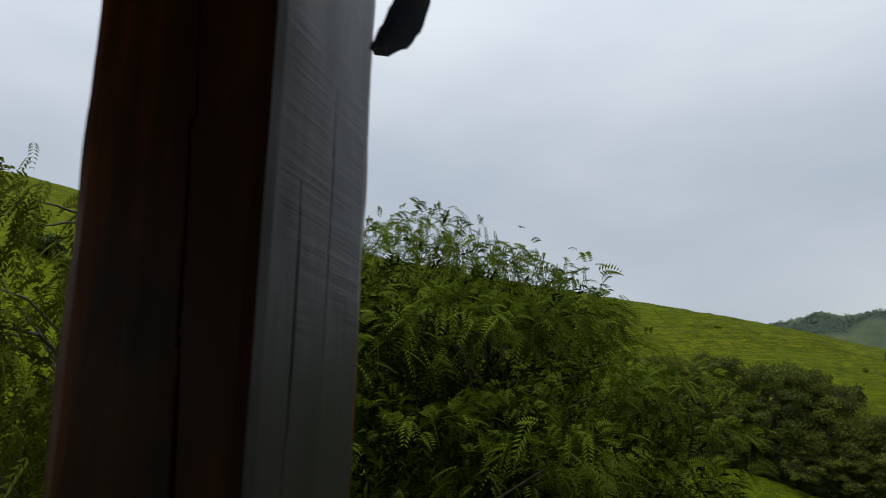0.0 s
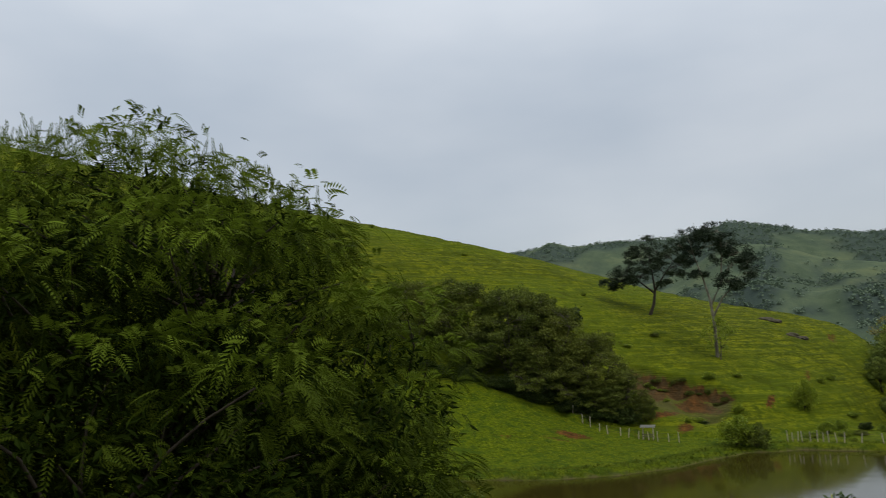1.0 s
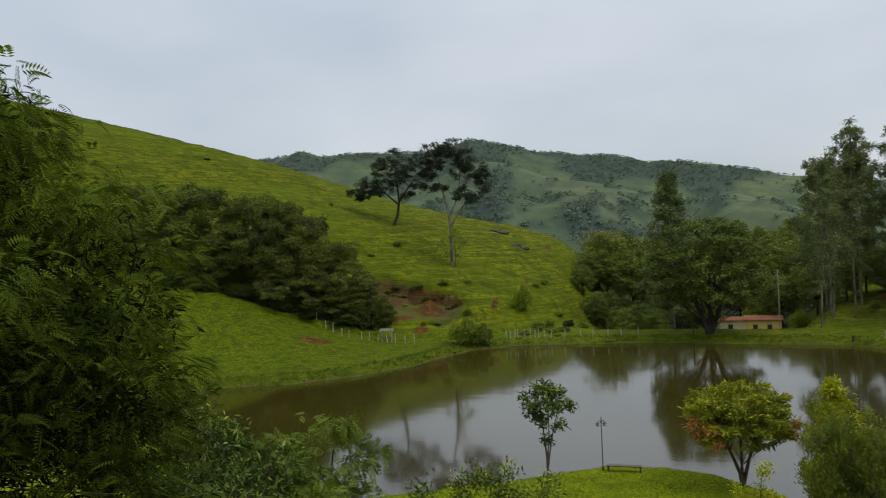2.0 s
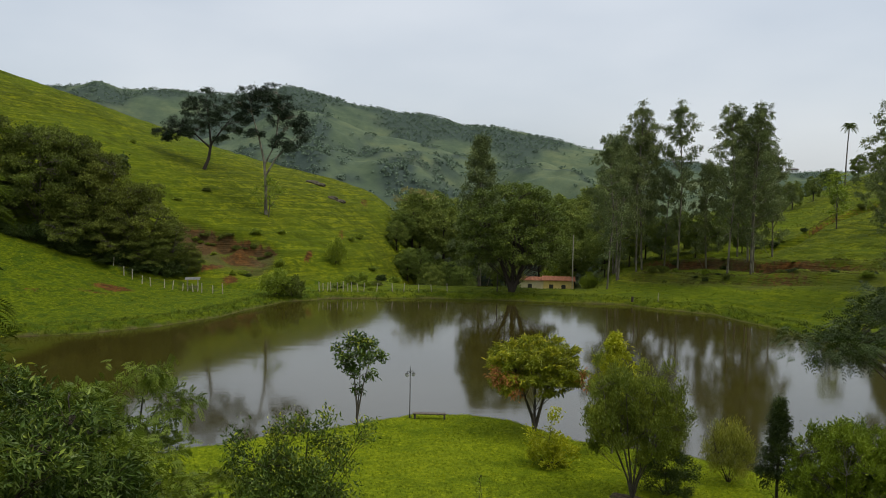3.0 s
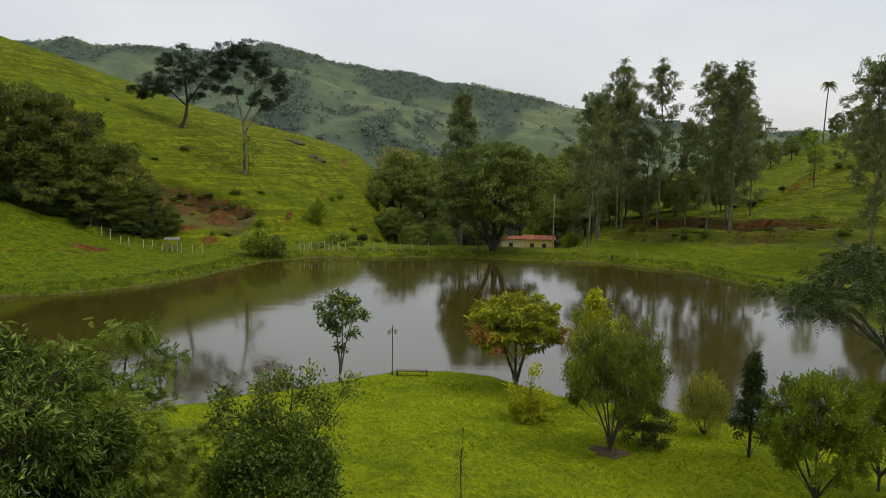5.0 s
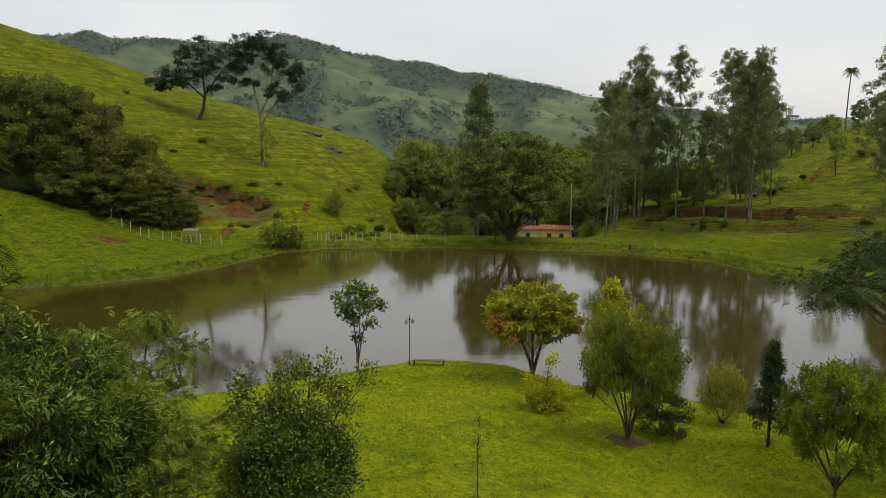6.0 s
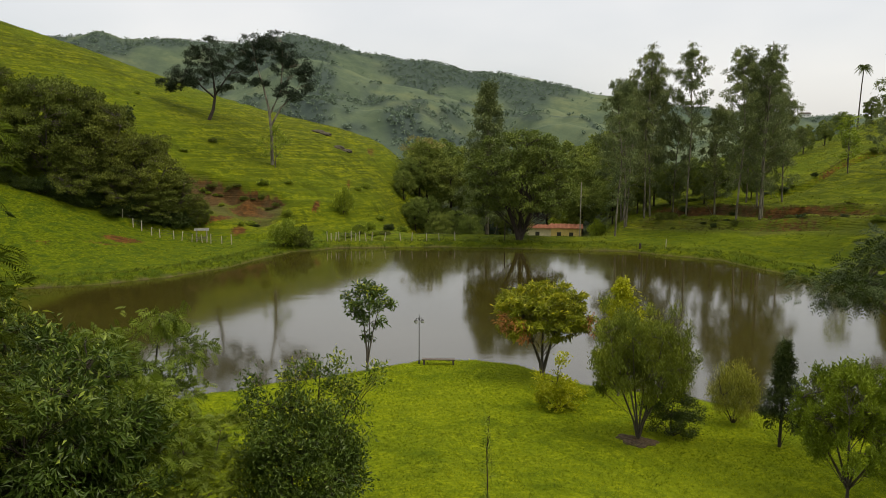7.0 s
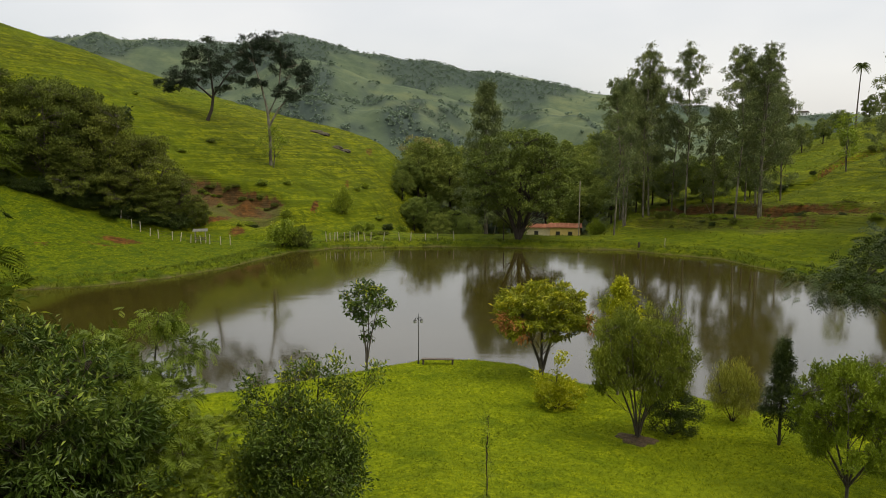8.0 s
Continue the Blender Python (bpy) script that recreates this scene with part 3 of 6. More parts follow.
def grow(name, seed, stems, lobes, leaf, bark, green, twig_tubes=False, sides=6, limb=0.35, rise=0.7):
    """Meshes of trunk and crown. leaf: kind, size, per twig, spread, droop, up, shape."""
    rng = np.random.default_rng(seed)
    stems = [np.asarray(s, float) for s in stems]
    paths = list(stems)
    pts, outs, clump, heights = [], [], [], []
    joints = np.concatenate(stems)
    for li, (cx, cy, cz, rx, ry, rz, twigs) in enumerate(lobes):
        c = np.array([cx, cy, cz])
        reach = np.hypot(joints[:, 0] - cx, joints[:, 1] - cy)
        score = np.abs(joints[:, 2] - (cz - rise * reach - 0.3 * rz)) + 0.6 * reach
        j = joints[np.argmin(score)]
        r0 = max(0.012, min(j[3] * 0.7, limb * 0.12 * max(rx, rz)))
        path = bend(j[:3], c, r0, r0 * 0.3, rng)
        paths.append(path)
        # sprays sit mostly on the upper side of a clump, in tufts with gaps between them
        tufts = unit(rng.normal(0, 1, (max(4, twigs // 5), 3)) + np.array([0, 0, 0.45]))
        u = unit(tufts[rng.integers(0, len(tufts), twigs)] + rng.normal(0, leaf.get("tuft", 0.24), (twigs, 3)))
        k = rng.uniform(0.35, 1.05, (twigs, 1)) ** 0.5
        p = c + u * k * np.array([rx, ry, rz])
        pts.append(p)
        outs.append(unit(u * np.array([1, 1, 0.8]) + 0.0))
        clump.append(np.full(twigs, rng.uniform(0, 1)))
        if twig_tubes:
            for q in p[::2]:
                start = path[rng.integers(2, 6)]
                paths.append(bend(start[:3], q, start[3] * 0.55, 0.004, rng, 0.08, 4))
    pts, outs, clump = np.concatenate(pts), np.concatenate(outs), np.concatenate(clump)
    v, q = tubes(paths, sides)
    trunk = quads_mesh(name + "_trunk", v, q, bark, True)
    per = leaf["per"]
    p = np.repeat(pts, per, 0)
    o = np.repeat(outs, per, 0)
    cl = np.repeat(clump, per)
    tw = np.repeat(rng.uniform(0, 1, len(pts)), per)
    m = len(p)
    p = p + rng.normal(0, leaf["spread"], (m, 3)) * np.array([1, 1, leaf.get("flat", 0.8)])
    a = unit(o * leaf.get("out", 0.7) + rng.normal(0, 0.55, (m, 3)) + np.array([0, 0, leaf.get("up", 0.0) - leaf.get("droop", 0.0)]))
    form = leaf.get("form", 0.2 if leaf["kind"] == "frond" else 0.75)
    n = unit(o * (0.4 + 0.8 * form) + rng.normal(0, leaf.get("jitter", 0.5), (m, 3)) + np.array([0, 0, 0.9 - 0.7 * form]))
    long = leaf["size"] * rng.uniform(0.65, 1.25, m)
    top, low = pts[:, 2].max(), pts[:, 2].min()
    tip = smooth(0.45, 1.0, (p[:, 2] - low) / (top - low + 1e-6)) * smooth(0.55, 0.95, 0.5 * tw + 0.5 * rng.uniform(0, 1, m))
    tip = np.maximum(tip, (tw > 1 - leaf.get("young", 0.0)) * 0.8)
    # crest: top light painted on, upper sky-facing leaves take the pale tip colour
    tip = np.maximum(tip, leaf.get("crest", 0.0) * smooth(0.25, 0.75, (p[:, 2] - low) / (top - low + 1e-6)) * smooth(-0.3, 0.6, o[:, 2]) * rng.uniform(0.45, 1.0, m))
    shade = np.clip(0.4 * cl + 0.38 * tw + 0.22 * rng.uniform(0, 1, m), 0, 1)
    if leaf["kind"] == "frond":
        v, q, own = frond_quads(p, a, n, long, leaf.get("shape", 0.35), leaf.get("pairs", 7), leaf.get("sag", 0.45), leaf.get("girth", 0.34))
        own = np.repeat(own, 4)
    else:
        v, q = leaf_quads(p, a, n, long, long * leaf.get("shape", 0.5))
        own = np.repeat(np.arange(m), 4)
    crown = quads_mesh(name + "_crown", v, q, green, False, {"shade": shade[own], "tip": tip[own]})
    return trunk, crown


def plant(name, kind, x, y, label, category, group="", turn=0.0, size=1.0, tall=None, sink=0.08, z=None, lean=0.0):
    trunk, crown = kind
    ob = new(name)
    ob.empty_display_size = 0.3
    at = (ground_z(x, y) if z is None else z) - sink
    ob.matrix_world = pose(x, y, at, lean, 0, turn) @ Matrix.Diagonal((size, size, tall or size, 1))
    tagged(ob, label, category, group)
    child("trunk", trunk, ob)
    child("crown", crown, ob)
    return ob


def at_bearing(az, r):
    return r * math.sin(radians(az)), r * math.cos(radians(az))


BARK_GREY = bark_material("grey_bark", (0.035, 0.03, 0.024), (0.11, 0.095, 0.075))
BARK_DARK = bark_material("dark_bark", (0.02, 0.016, 0.012), (0.06, 0.048, 0.036))
BARK_PALE = bark_material("pale_smooth_bark", (0.05, 0.044, 0.03), (0.13, 0.115, 0.085), 6.0, (0.20, 0.18, 0.13))
# the tip colour serves young growth and the painted light on the crown's top
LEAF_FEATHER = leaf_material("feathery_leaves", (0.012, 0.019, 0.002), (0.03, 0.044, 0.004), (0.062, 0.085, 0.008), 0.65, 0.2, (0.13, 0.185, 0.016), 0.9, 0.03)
LEAF_WEEPING = leaf_material("yellow_green_feathery_leaves", (0.025, 0.035, 0.002), (0.071, 0.084, 0.006), (0.142, 0.145, 0.012), 0.6, 0.3, None, 0.9, 0.05)
LEAF_LANCE = leaf_material("long_dull_leaves", (0.022, 0.042, 0.007), (0.058, 0.096, 0.016), (0.15, 0.19, 0.038), 0.42, 0.2, (0.226, 0.286, 0.044))
LEAF_PALE = leaf_material("pale_compound_leaves", (0.05, 0.078, 0.008), (0.115, 0.16, 0.015), (0.25, 0.285, 0.03), 0.5, 0.3)
LEAF_DARK = leaf_material("dark_glossy_leaves", (0.032, 0.051, 0.008), (0.065, 0.105, 0.018), (0.151, 0.197, 0.028), 0.4, 0.2, (0.358, 0.392, 0.028))
LEAF_OLIVE = leaf_material("small_olive_leaves", (0.056, 0.078, 0.011), (0.122, 0.155, 0.019), (0.25, 0.275, 0.037), 0.55, 0.3)
LEAF_FRESH = leaf_material("fresh_green_leaves", (0.085, 0.118, 0.011), (0.18, 0.232, 0.02), (0.35, 0.385, 0.036), 0.5, 0.32)
LEAF_MANGO = leaf_material("broad_green_leaves", (0.083, 0.115, 0.009), (0.185, 0.209, 0.013), (0.368, 0.355, 0.022), 0.42, 0.25, (0.452, 0.417, 0.023))
LEAF_RUST = leaf_material("rust_young_leaves", (0.217, 0.085, 0.026), (0.352, 0.145, 0.047), (0.461, 0.230, 0.082), 0.45, 0.3)
LEAF_YELLOW = leaf_material("yellow_green_leaves", (0.160, 0.189, 0.009), (0.297, 0.321, 0.014), (0.480, 0.471, 0.029), 0.5, 0.35)
LEAF_GUM = leaf_material("grey_green_gum_leaves", (0.055, 0.073, 0.028), (0.135, 0.165, 0.06), (0.33, 0.36, 0.14), 0.5, 0.22, None, 0.3)
LEAF_WOOD = leaf_material("woodland_leaves", (0.055, 0.078, 0.018), (0.135, 0.172, 0.036), (0.29, 0.325, 0.068), 0.6, 0.2, None, 0.3, 0.1)
LEAF_SCRUB = leaf_material("scrub_leaves", (0.038, 0.052, 0.01), (0.104, 0.125, 0.024), (0.23, 0.25, 0.05), 0.6, 0.25, None, 0.35, 0.1)
LEAF_STRAW = leaf_material("yellowing_blade_leaves", (0.10, 0.11, 0.015), (0.21, 0.215, 0.03), (0.36, 0.34, 0.06), 0.6, 0.3)
LEAF_BLOOM = leaf_material("pale_blossom_tips", (0.138, 0.134, 0.043), (0.234, 0.213, 0.077), (0.372, 0.314, 0.137), 0.6, 0.25)

# far woods: leaves coloured paler and bluer to stand in for haze
LEAF_HAZED = leaf_material("haze_tinted_leaves", (0.1, 0.14, 0.115), (0.135, 0.18, 0.14), (0.17, 0.215, 0.155), 0.8, 0.1, None, 0.9, 0.0)
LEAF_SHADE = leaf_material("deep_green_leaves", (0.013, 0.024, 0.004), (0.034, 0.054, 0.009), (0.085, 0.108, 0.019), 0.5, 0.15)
LEAF_BROAD = leaf_material("dense_broad_leaves", (0.034, 0.052, 0.01), (0.098, 0.132, 0.022), (0.235, 0.272, 0.046), 0.5, 0.2)
# near-black green: the crown's inner shade put into the leaf colour
LEAF_INNER = leaf_material("shade_dark_inner_leaves", (0.008, 0.014, 0.002), (0.014, 0.024, 0.003), (0.024, 0.038, 0.004), 0.7, 0.05, None, 0.9, 0.02)
LEAF_FIELD = leaf_material("dark_field_tree_leaves", (0.012, 0.022, 0.013), (0.026, 0.042, 0.022), (0.055, 0.078, 0.036), 0.5, 0.15)

G = np.random.default_rng(11)

# ---------------------------------------------------------------- beside the veranda
def feathery_tree():
    """The large mimosa-like tree: a broad flattened dome of drooping feathered leaves in tiers."""
    rng = np.random.default_rng(3)
    stems = [[(0, 0, 0, .26), (.2, .1, 1.5, .22), (.5, .0, 3.0, .18), (1.4, .3, 5.2, .12), (2.4, .6, 7.4, .07)],
             [(.2, .1, 1.2, .17), (-.8, -.4, 2.8, .14), (-2.0, -.9, 4.8, .10), (-2.8, -1.0, 6.8, .06)],
             [(.2, .1, 1.5, .16), (.9, 1.4, 3.0, .12), (1.8, 3.0, 4.2, .08), (2.6, 4.2, 4.6, .05)],
             [(.2, .1, 1.4, .14), (1.8, -.8, 3.0, .10), (3.4, -1.6, 4.0, .06)]]
    lobes = []
    for i in range(150):
        az, k = i * 2.399, (i + 0.5) / 150
        el = math.asin(min(1, -0.40 + 1.38 * k ** 0.8))
        c, s = math.cos(el), math.sin(el)
        f = rng.uniform(0.80, 1.03) / (c ** 2.5 + abs(s) ** 2.5) ** (1 / 2.5)
        lobes.append((5.7 * f * c * math.cos(az), 5.7 * f * c * math.sin(az), 4.5 + 5.5 * f * s, 0.95, 0.95, 0.5, 40))
    for i in range(22):
        az = i * 2.399
        lobes.append((3.4 * math.cos(az), 3.4 * math.sin(az), 2.6 + 0.28 * i, 1.6, 1.6, 0.8, 12))
    return grow("feathery_tree", 3, stems, lobes,
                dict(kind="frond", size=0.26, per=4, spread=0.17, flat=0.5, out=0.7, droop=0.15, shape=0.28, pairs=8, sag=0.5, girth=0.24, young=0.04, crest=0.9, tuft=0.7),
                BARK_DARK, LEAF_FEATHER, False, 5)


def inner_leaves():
    """Filler leaves deep in the feathery crown, coloured dark for its shade and blocking light."""
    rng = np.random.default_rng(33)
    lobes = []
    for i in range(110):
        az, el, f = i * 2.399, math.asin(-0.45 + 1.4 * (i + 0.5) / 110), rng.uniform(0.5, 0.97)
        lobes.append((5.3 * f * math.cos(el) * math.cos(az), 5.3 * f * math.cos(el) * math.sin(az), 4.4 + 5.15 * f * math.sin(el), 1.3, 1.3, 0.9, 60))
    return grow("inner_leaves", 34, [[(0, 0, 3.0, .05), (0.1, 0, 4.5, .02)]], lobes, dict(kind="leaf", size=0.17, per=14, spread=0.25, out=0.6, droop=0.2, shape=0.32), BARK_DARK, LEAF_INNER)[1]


FEATHERY = feathery_tree()
plant("feathery_tree", FEATHERY, -11.6, 7.05, "large dark green dome-crowned tree with drooping feathery leaves", "tree")
child("inner_leaves", inner_leaves(), bpy.data.objects["feathery_tree"], "dark filler leaves standing in for shade inside the crown")


def spire_mesh():
    """Upright plumes of fine leaves, as they stand over the feathery crown."""
    rng = np.random.default_rng(8)
    p, a = [], []
    for k in range(46):
        h = k / 46
        az = k * 2.4
        p.append((0.02 * math.cos(az), 0.02 * math.sin(az), 0.75 * h))
        a.append((math.cos(az) * (1 - h) , math.sin(az) * (1 - h), 0.9 + h))
    p, a = np.array(p), unit(np.array(a))
    v, q = leaf_quads(p, a, unit(rng.normal(0, 1, p.shape)), 0.17 * (1.1 - p[:, 2]), 0.018)
    return v, q


def spires():
    rng = np.random.default_rng(9)
    v0, q0 = spire_mesh()
    vs, qs, n = [], [], 0
    for i in range(420):
        az, f = rng.uniform(0, 2 * math.pi), math.sqrt(rng.uniform(0, 0.62))
        r = 5.6 * f
        z = 4.5 + 5.5 * (1 - f ** 2.5) ** (1 / 2.5) - 0.05
        s = rng.uniform(0.35, 0.85)
        t = Euler((rng.normal(0, 0.16), rng.normal(0, 0.16), rng.uniform(0, 6))).to_matrix()
        vs.append(v0 @ np.array(t).T * s + np.array([r * math.cos(az), r * math.sin(az), z]))
        qs.append(q0 + n)
        n += len(v0)
    v, q = np.concatenate(vs), np.concatenate(qs)
    return quads_mesh("plumes", v, q, LEAF_FEATHER, False, {"shade": np.full(len(v), 0.8), "tip": np.full(len(v), 0.45)})


child("seed_plume", spires(), bpy.data.objects["feathery_tree"], "pale upright seed plumes")

WEEPER = grow("weeping_tree", 14, [[(0, 0, 0, .16), (.1, .1, 2.5, .13), (-.2, .2, 4.5, .09), (0, .1, 6.6, .04)]],
              lobes_dome(G, 7.6, 1.6, 3.2, 34, 1.0, 20, 0.40),
              dict(kind="frond", size=0.32, per=4, spread=0.22, out=0.6, droop=0.45, shape=0.3, pairs=8, sag=0.9), BARK_GREY, LEAF_WEEPING)
plant("weeping_tree", WEEPER, *at_bearing(-79.5, 9.6), "yellow-green weeping tree with soft feathery leaves", "tree", size=0.85, tall=1.08)

UNDER = grow("slender_tree", 15, [[(0, 0, 0, .09), (.05, 0, 1.6, .07), (.2, .1, 3.2, .05), (.5, .2, 5, .02)], [(.05, 0, 1.4, .05), (-.5, .2, 3, .03), (-.8, .3, 4.4, .015)]],
             lobes_dome(G, 6.2, 2.4, 1.9, 18, 0.9, 26, 0.42),
             dict(kind="leaf", size=0.17, per=12, spread=0.16, out=0.6, droop=0.25, shape=0.3), BARK_DARK, LEAF_DARK, True, 5)
plant("slender_tree", UNDER, *at_bearing(-33.5, 16.5), "slender dark tree with narrow leaves and thin bare stems", "tree")

TALLBUSH = grow("tall_bush", 16, [[(0, 0, 0, .08), (.3, .1, 1.5, .06), (.8, .2, 3.2, .03)], [(0, 0, .1, .07), (-.5, .3, 1.6, .05), (-1, .5, 3.3, .025)],
                                  [(0, 0, .1, .06), (.2, -.6, 1.6, .04), (.4, -1, 2.8, .02)]],
                lobes_dome(G, 4.3, 0.5, 2.1, 40, 1.0, 52, 0.32),
                dict(kind="leaf", size=0.15, per=11, spread=0.10, out=0.8, droop=0.3, up=0.0, shape=0.30, young=0.02), BARK_DARK, LEAF_LANCE, True, 4)
plant("tall_bush", TALLBUSH, *at_bearing(-30.4, 13.0), "tall dense bush with long drooping dull green leaves", "bush", tall=1.12)

SPRIG = grow("compound_leaf_tree", 17, [[(0, 0, 0, .05), (.1, 0, 1.6, .04), (.0, .1, 3.0, .025), (.2, .1, 4.3, .012)], [(.1, 0, 1.5, .03), (-.7, .2, 2.7, .02), (-1.0, .2, 3.6, .01)]],
             [(0.2, 0.1, 4.35, .5, .5, .2, 12), (-.25, .0, 3.9, .55, .5, .2, 12), (.5, .2, 3.75, .55, .5, .2, 14), (-1.1, .2, 3.6, .6, .5, .3, 18), (-.6, -.2, 3.1, .8, .6, .35, 24),
              (.1, .3, 2.9, .7, .6, .3, 20), (-1.3, -.1, 2.8, .6, .6, .3, 18), (.2, 0, 2.2, .9, .8, .35, 26), (-.8, .3, 2.1, .8, .7, .3, 22)],
             dict(kind="frond", size=0.18, per=10, spread=0.17, flat=0.4, out=0.9, droop=0.0, up=0.1, shape=0.42, pairs=5, sag=0.3, tuft=0.6), BARK_GREY, LEAF_PALE, True, 4)
plant("compound_leaf_tree", SPRIG, *at_bearing(-22.6, 15.0), "thin young tree with tiers of pale compound leaves", "tree", tall=1.2)
plant("compound_leaf_tree", SPRIG, *at_bearing(-26.0, 14.6), "fuller young tree with tiers of pale compound leaves", "tree", turn=150, size=1.15, tall=1.08)
plant("compound_leaf_tree", SPRIG, *at_bearing(-20.6, 14.2), "short young tree with pale compound leaves beside a bush", "tree", turn=250, size=0.95, tall=0.72)

NEARBUSH = grow("leafy_bush", 18, [[(0, 0, 0, .06), (-.2, 0, 1.2, .05), (-.4, .1, 2.4, .02)], [(0, 0, 0, .05), (.4, .1, 1.3, .035), (.9, .2, 2.3, .015), (1.5, .3, 3.1, .006)],
                                   [(0, 0, 0, .05), (.2, .3, 1.3, .03), (.35, .4, 2.9, .01)]],
                lobes_dome(G, 2.9, -0.2, 1.3, 28, 1.0, 42, 0.36) + [(1.4, .3, 2.75, .25, .22, .35, 12), (1.15, .3, 2.1, .35, .3, .35, 14), (.75, .2, 2.95, .3, .25, .35, 18), (1.0, .2, 2.5, .35, .3, .35, 16), (.5, .2, 2.75, .42, .3, .4, 26), (.1, .3, 2.8, .4, .3, .4, 24), (-.85, .1, 2.6, .4, .3, .45, 26)],
                dict(kind="leaf", size=0.09, per=18, spread=0.11, out=0.7, up=0.1, shape=0.42, young=0.004), BARK_DARK, LEAF_DARK, True, 4)
plant("leafy_bush", NEARBUSH, *at_bearing(-11.6, 14.6), "dense dark green leafy bush with sparse twigs on the lawn", "bush", size=1.06, tall=1.24)

TUFT = grow("low_plant", 19, [[(0, 0, 0, .02), (0, 0, .4, .01)]], [(0, 0, .35, .35, .35, .25, 20)],
            dict(kind="leaf", size=0.28, per=4, spread=0.08, out=0.5, up=0.9, shape=0.2), BARK_DARK, LEAF_FRESH)
plant("low_plant", TUFT, *at_bearing(-5.7, 14.6), "low clump of upright fresh green leaves", "plant")

SAPLING = grow("sapling", 20, [[(0, 0, -.1, .018), (.03, 0, .9, .014), (.0, .02, 1.7, .009), (.06, 0, 2.5, .004)]],
               [(.02, 0, .25 + .3 * i, .16 - .012 * i, .16 - .012 * i, .12, 7) for i in range(8)],
               dict(kind="leaf", size=0.13, per=5, spread=0.05, out=0.8, up=0.2, shape=0.16), BARK_DARK, LEAF_FRESH, True, 4)
plant("sapling", SAPLING, *at_bearing(3.7, 15.3), "thin upright sapling with sparse narrow leaves on the lawn", "sapling")

# ---------------------------------------------------------------- along the pond's near shore
ROUNDLEAF = grow("umbrella_leaf_tree", 21, [[(0, 0, 0, .07), (.0, 0, 1.0, .06), (-.15, .1, 2.4, .03), (-.3, .1, 3.6, .015)], [(.02, 0, .5, .05), (.25, 0, 1.9, .035), (.55, .1, 3.2, .015)],
                                            [(.0, .02, .6, .04), (.1, .25, 2, .03), (.1, .5, 3.6, .012)]],
                 [(-.9, 0, 3.4, .6, .6, .38, 26), (.8, .1, 3.5, .65, .6, .4, 28), (0, .3, 4.2, .75, .6, .4, 32), (.1, -.3, 3.5, .7, .6, .4, 28), (-.45, .1, 4.0, .6, .6, .35, 24),
                  (.6, .2, 4.05, .55, .5, .3, 22), (-.3, 0, 2.8, .5, .5, .3, 16), (.35, 0, 2.75, .5, .5, .3, 16), (.0, 0, 2.0, .4, .4, .3, 10)],
                 dict(kind="leaf", size=0.23, per=9, spread=0.14, out=0.8, droop=0.2, shape=0.42), BARK_GREY, LEAF_DARK, True, 5)
plant("umbrella_leaf_tree", ROUNDLEAF, *at_bearing(-6.1, 36.6), "small dark green tree with several thin stems beside the pond", "tree")

MANGO_STEMS = [[(0, 0, 0, .12), (-.1, 0, .7, .10), (-.5, .1, 1.7, .06), (-1.0, .2, 3.0, .03)], [(0, 0, .1, .10), (.2, .1, .9, .09), (.5, .1, 2, .05), (1.0, .2, 3.2, .025)],
               [(0, 0, .1, .09), (0, .2, 1, .07), (.05, .5, 2.2, .05), (.0, .4, 3.6, .02)]]
MANGO = grow("mango_tree", 22, MANGO_STEMS, lobes_dome(G, 5.0, 1.75, 2.6, 36, 0.9, 32, 0.32),
             dict(kind="leaf", size=0.24, per=14, spread=0.10, flat=0.6, out=0.8, droop=0.4, shape=0.30, young=0.05), BARK_GREY, LEAF_MANGO, False, 6)
mango = plant("mango_tree", MANGO, *at_bearing(8.1, 36.2), "rounded green mango tree with a patch of rust-coloured young leaves", "tree")
RUST = grow("rust", 23, [[(-1.7, -1.2, 2.6, .02), (-1.9, -1.4, 2.9, .01)]], [(-1.75, -1.35, 3.05, .7, .5, .42, 34), (-1.2, -1.9, 2.8, .5, .45, .4, 22), (2.45, -.6, 2.75, .3, .4, .35, 12)],
            dict(kind="leaf", size=0.25, per=9, spread=0.12, out=0.7, droop=0.5, shape=0.27), BARK_GREY, LEAF_RUST)
child("young_leaves", RUST[1], mango, "rust-orange young leaves")

YELLOWTREE = grow("yellow_tree", 24, [[(0, 0, 0, .06), (.05, 0, 2, .05), (.0, .1, 4, .025), (.1, 0, 5.3, .01)]],
                  lobes_column(G, 5.7, 1.5, 0.9, 24, 22, 0.2),
                  dict(kind="leaf", size=0.22, per=8, spread=0.12, out=0.7, droop=0.2, shape=0.3), BARK_PALE, LEAF_YELLOW)
plant("yellow_tree", YELLOWTREE, *at_bearing(14.1, 33.6), "slender yellow-green young tree by the water", "tree")

VASE_STEMS = [[(0, 0, 0, .045), (.2 * math.cos(a), .2 * math.sin(a), .8, .034), (.8 * math.cos(a), .8 * math.sin(a), 2.2, .03), (1.35 * math.cos(a), 1.35 * math.sin(a), 4.3, .010)] for a in (0.3, 1.1, 1.9, 2.7, 3.4, 4.2, 5.0, 5.7)]
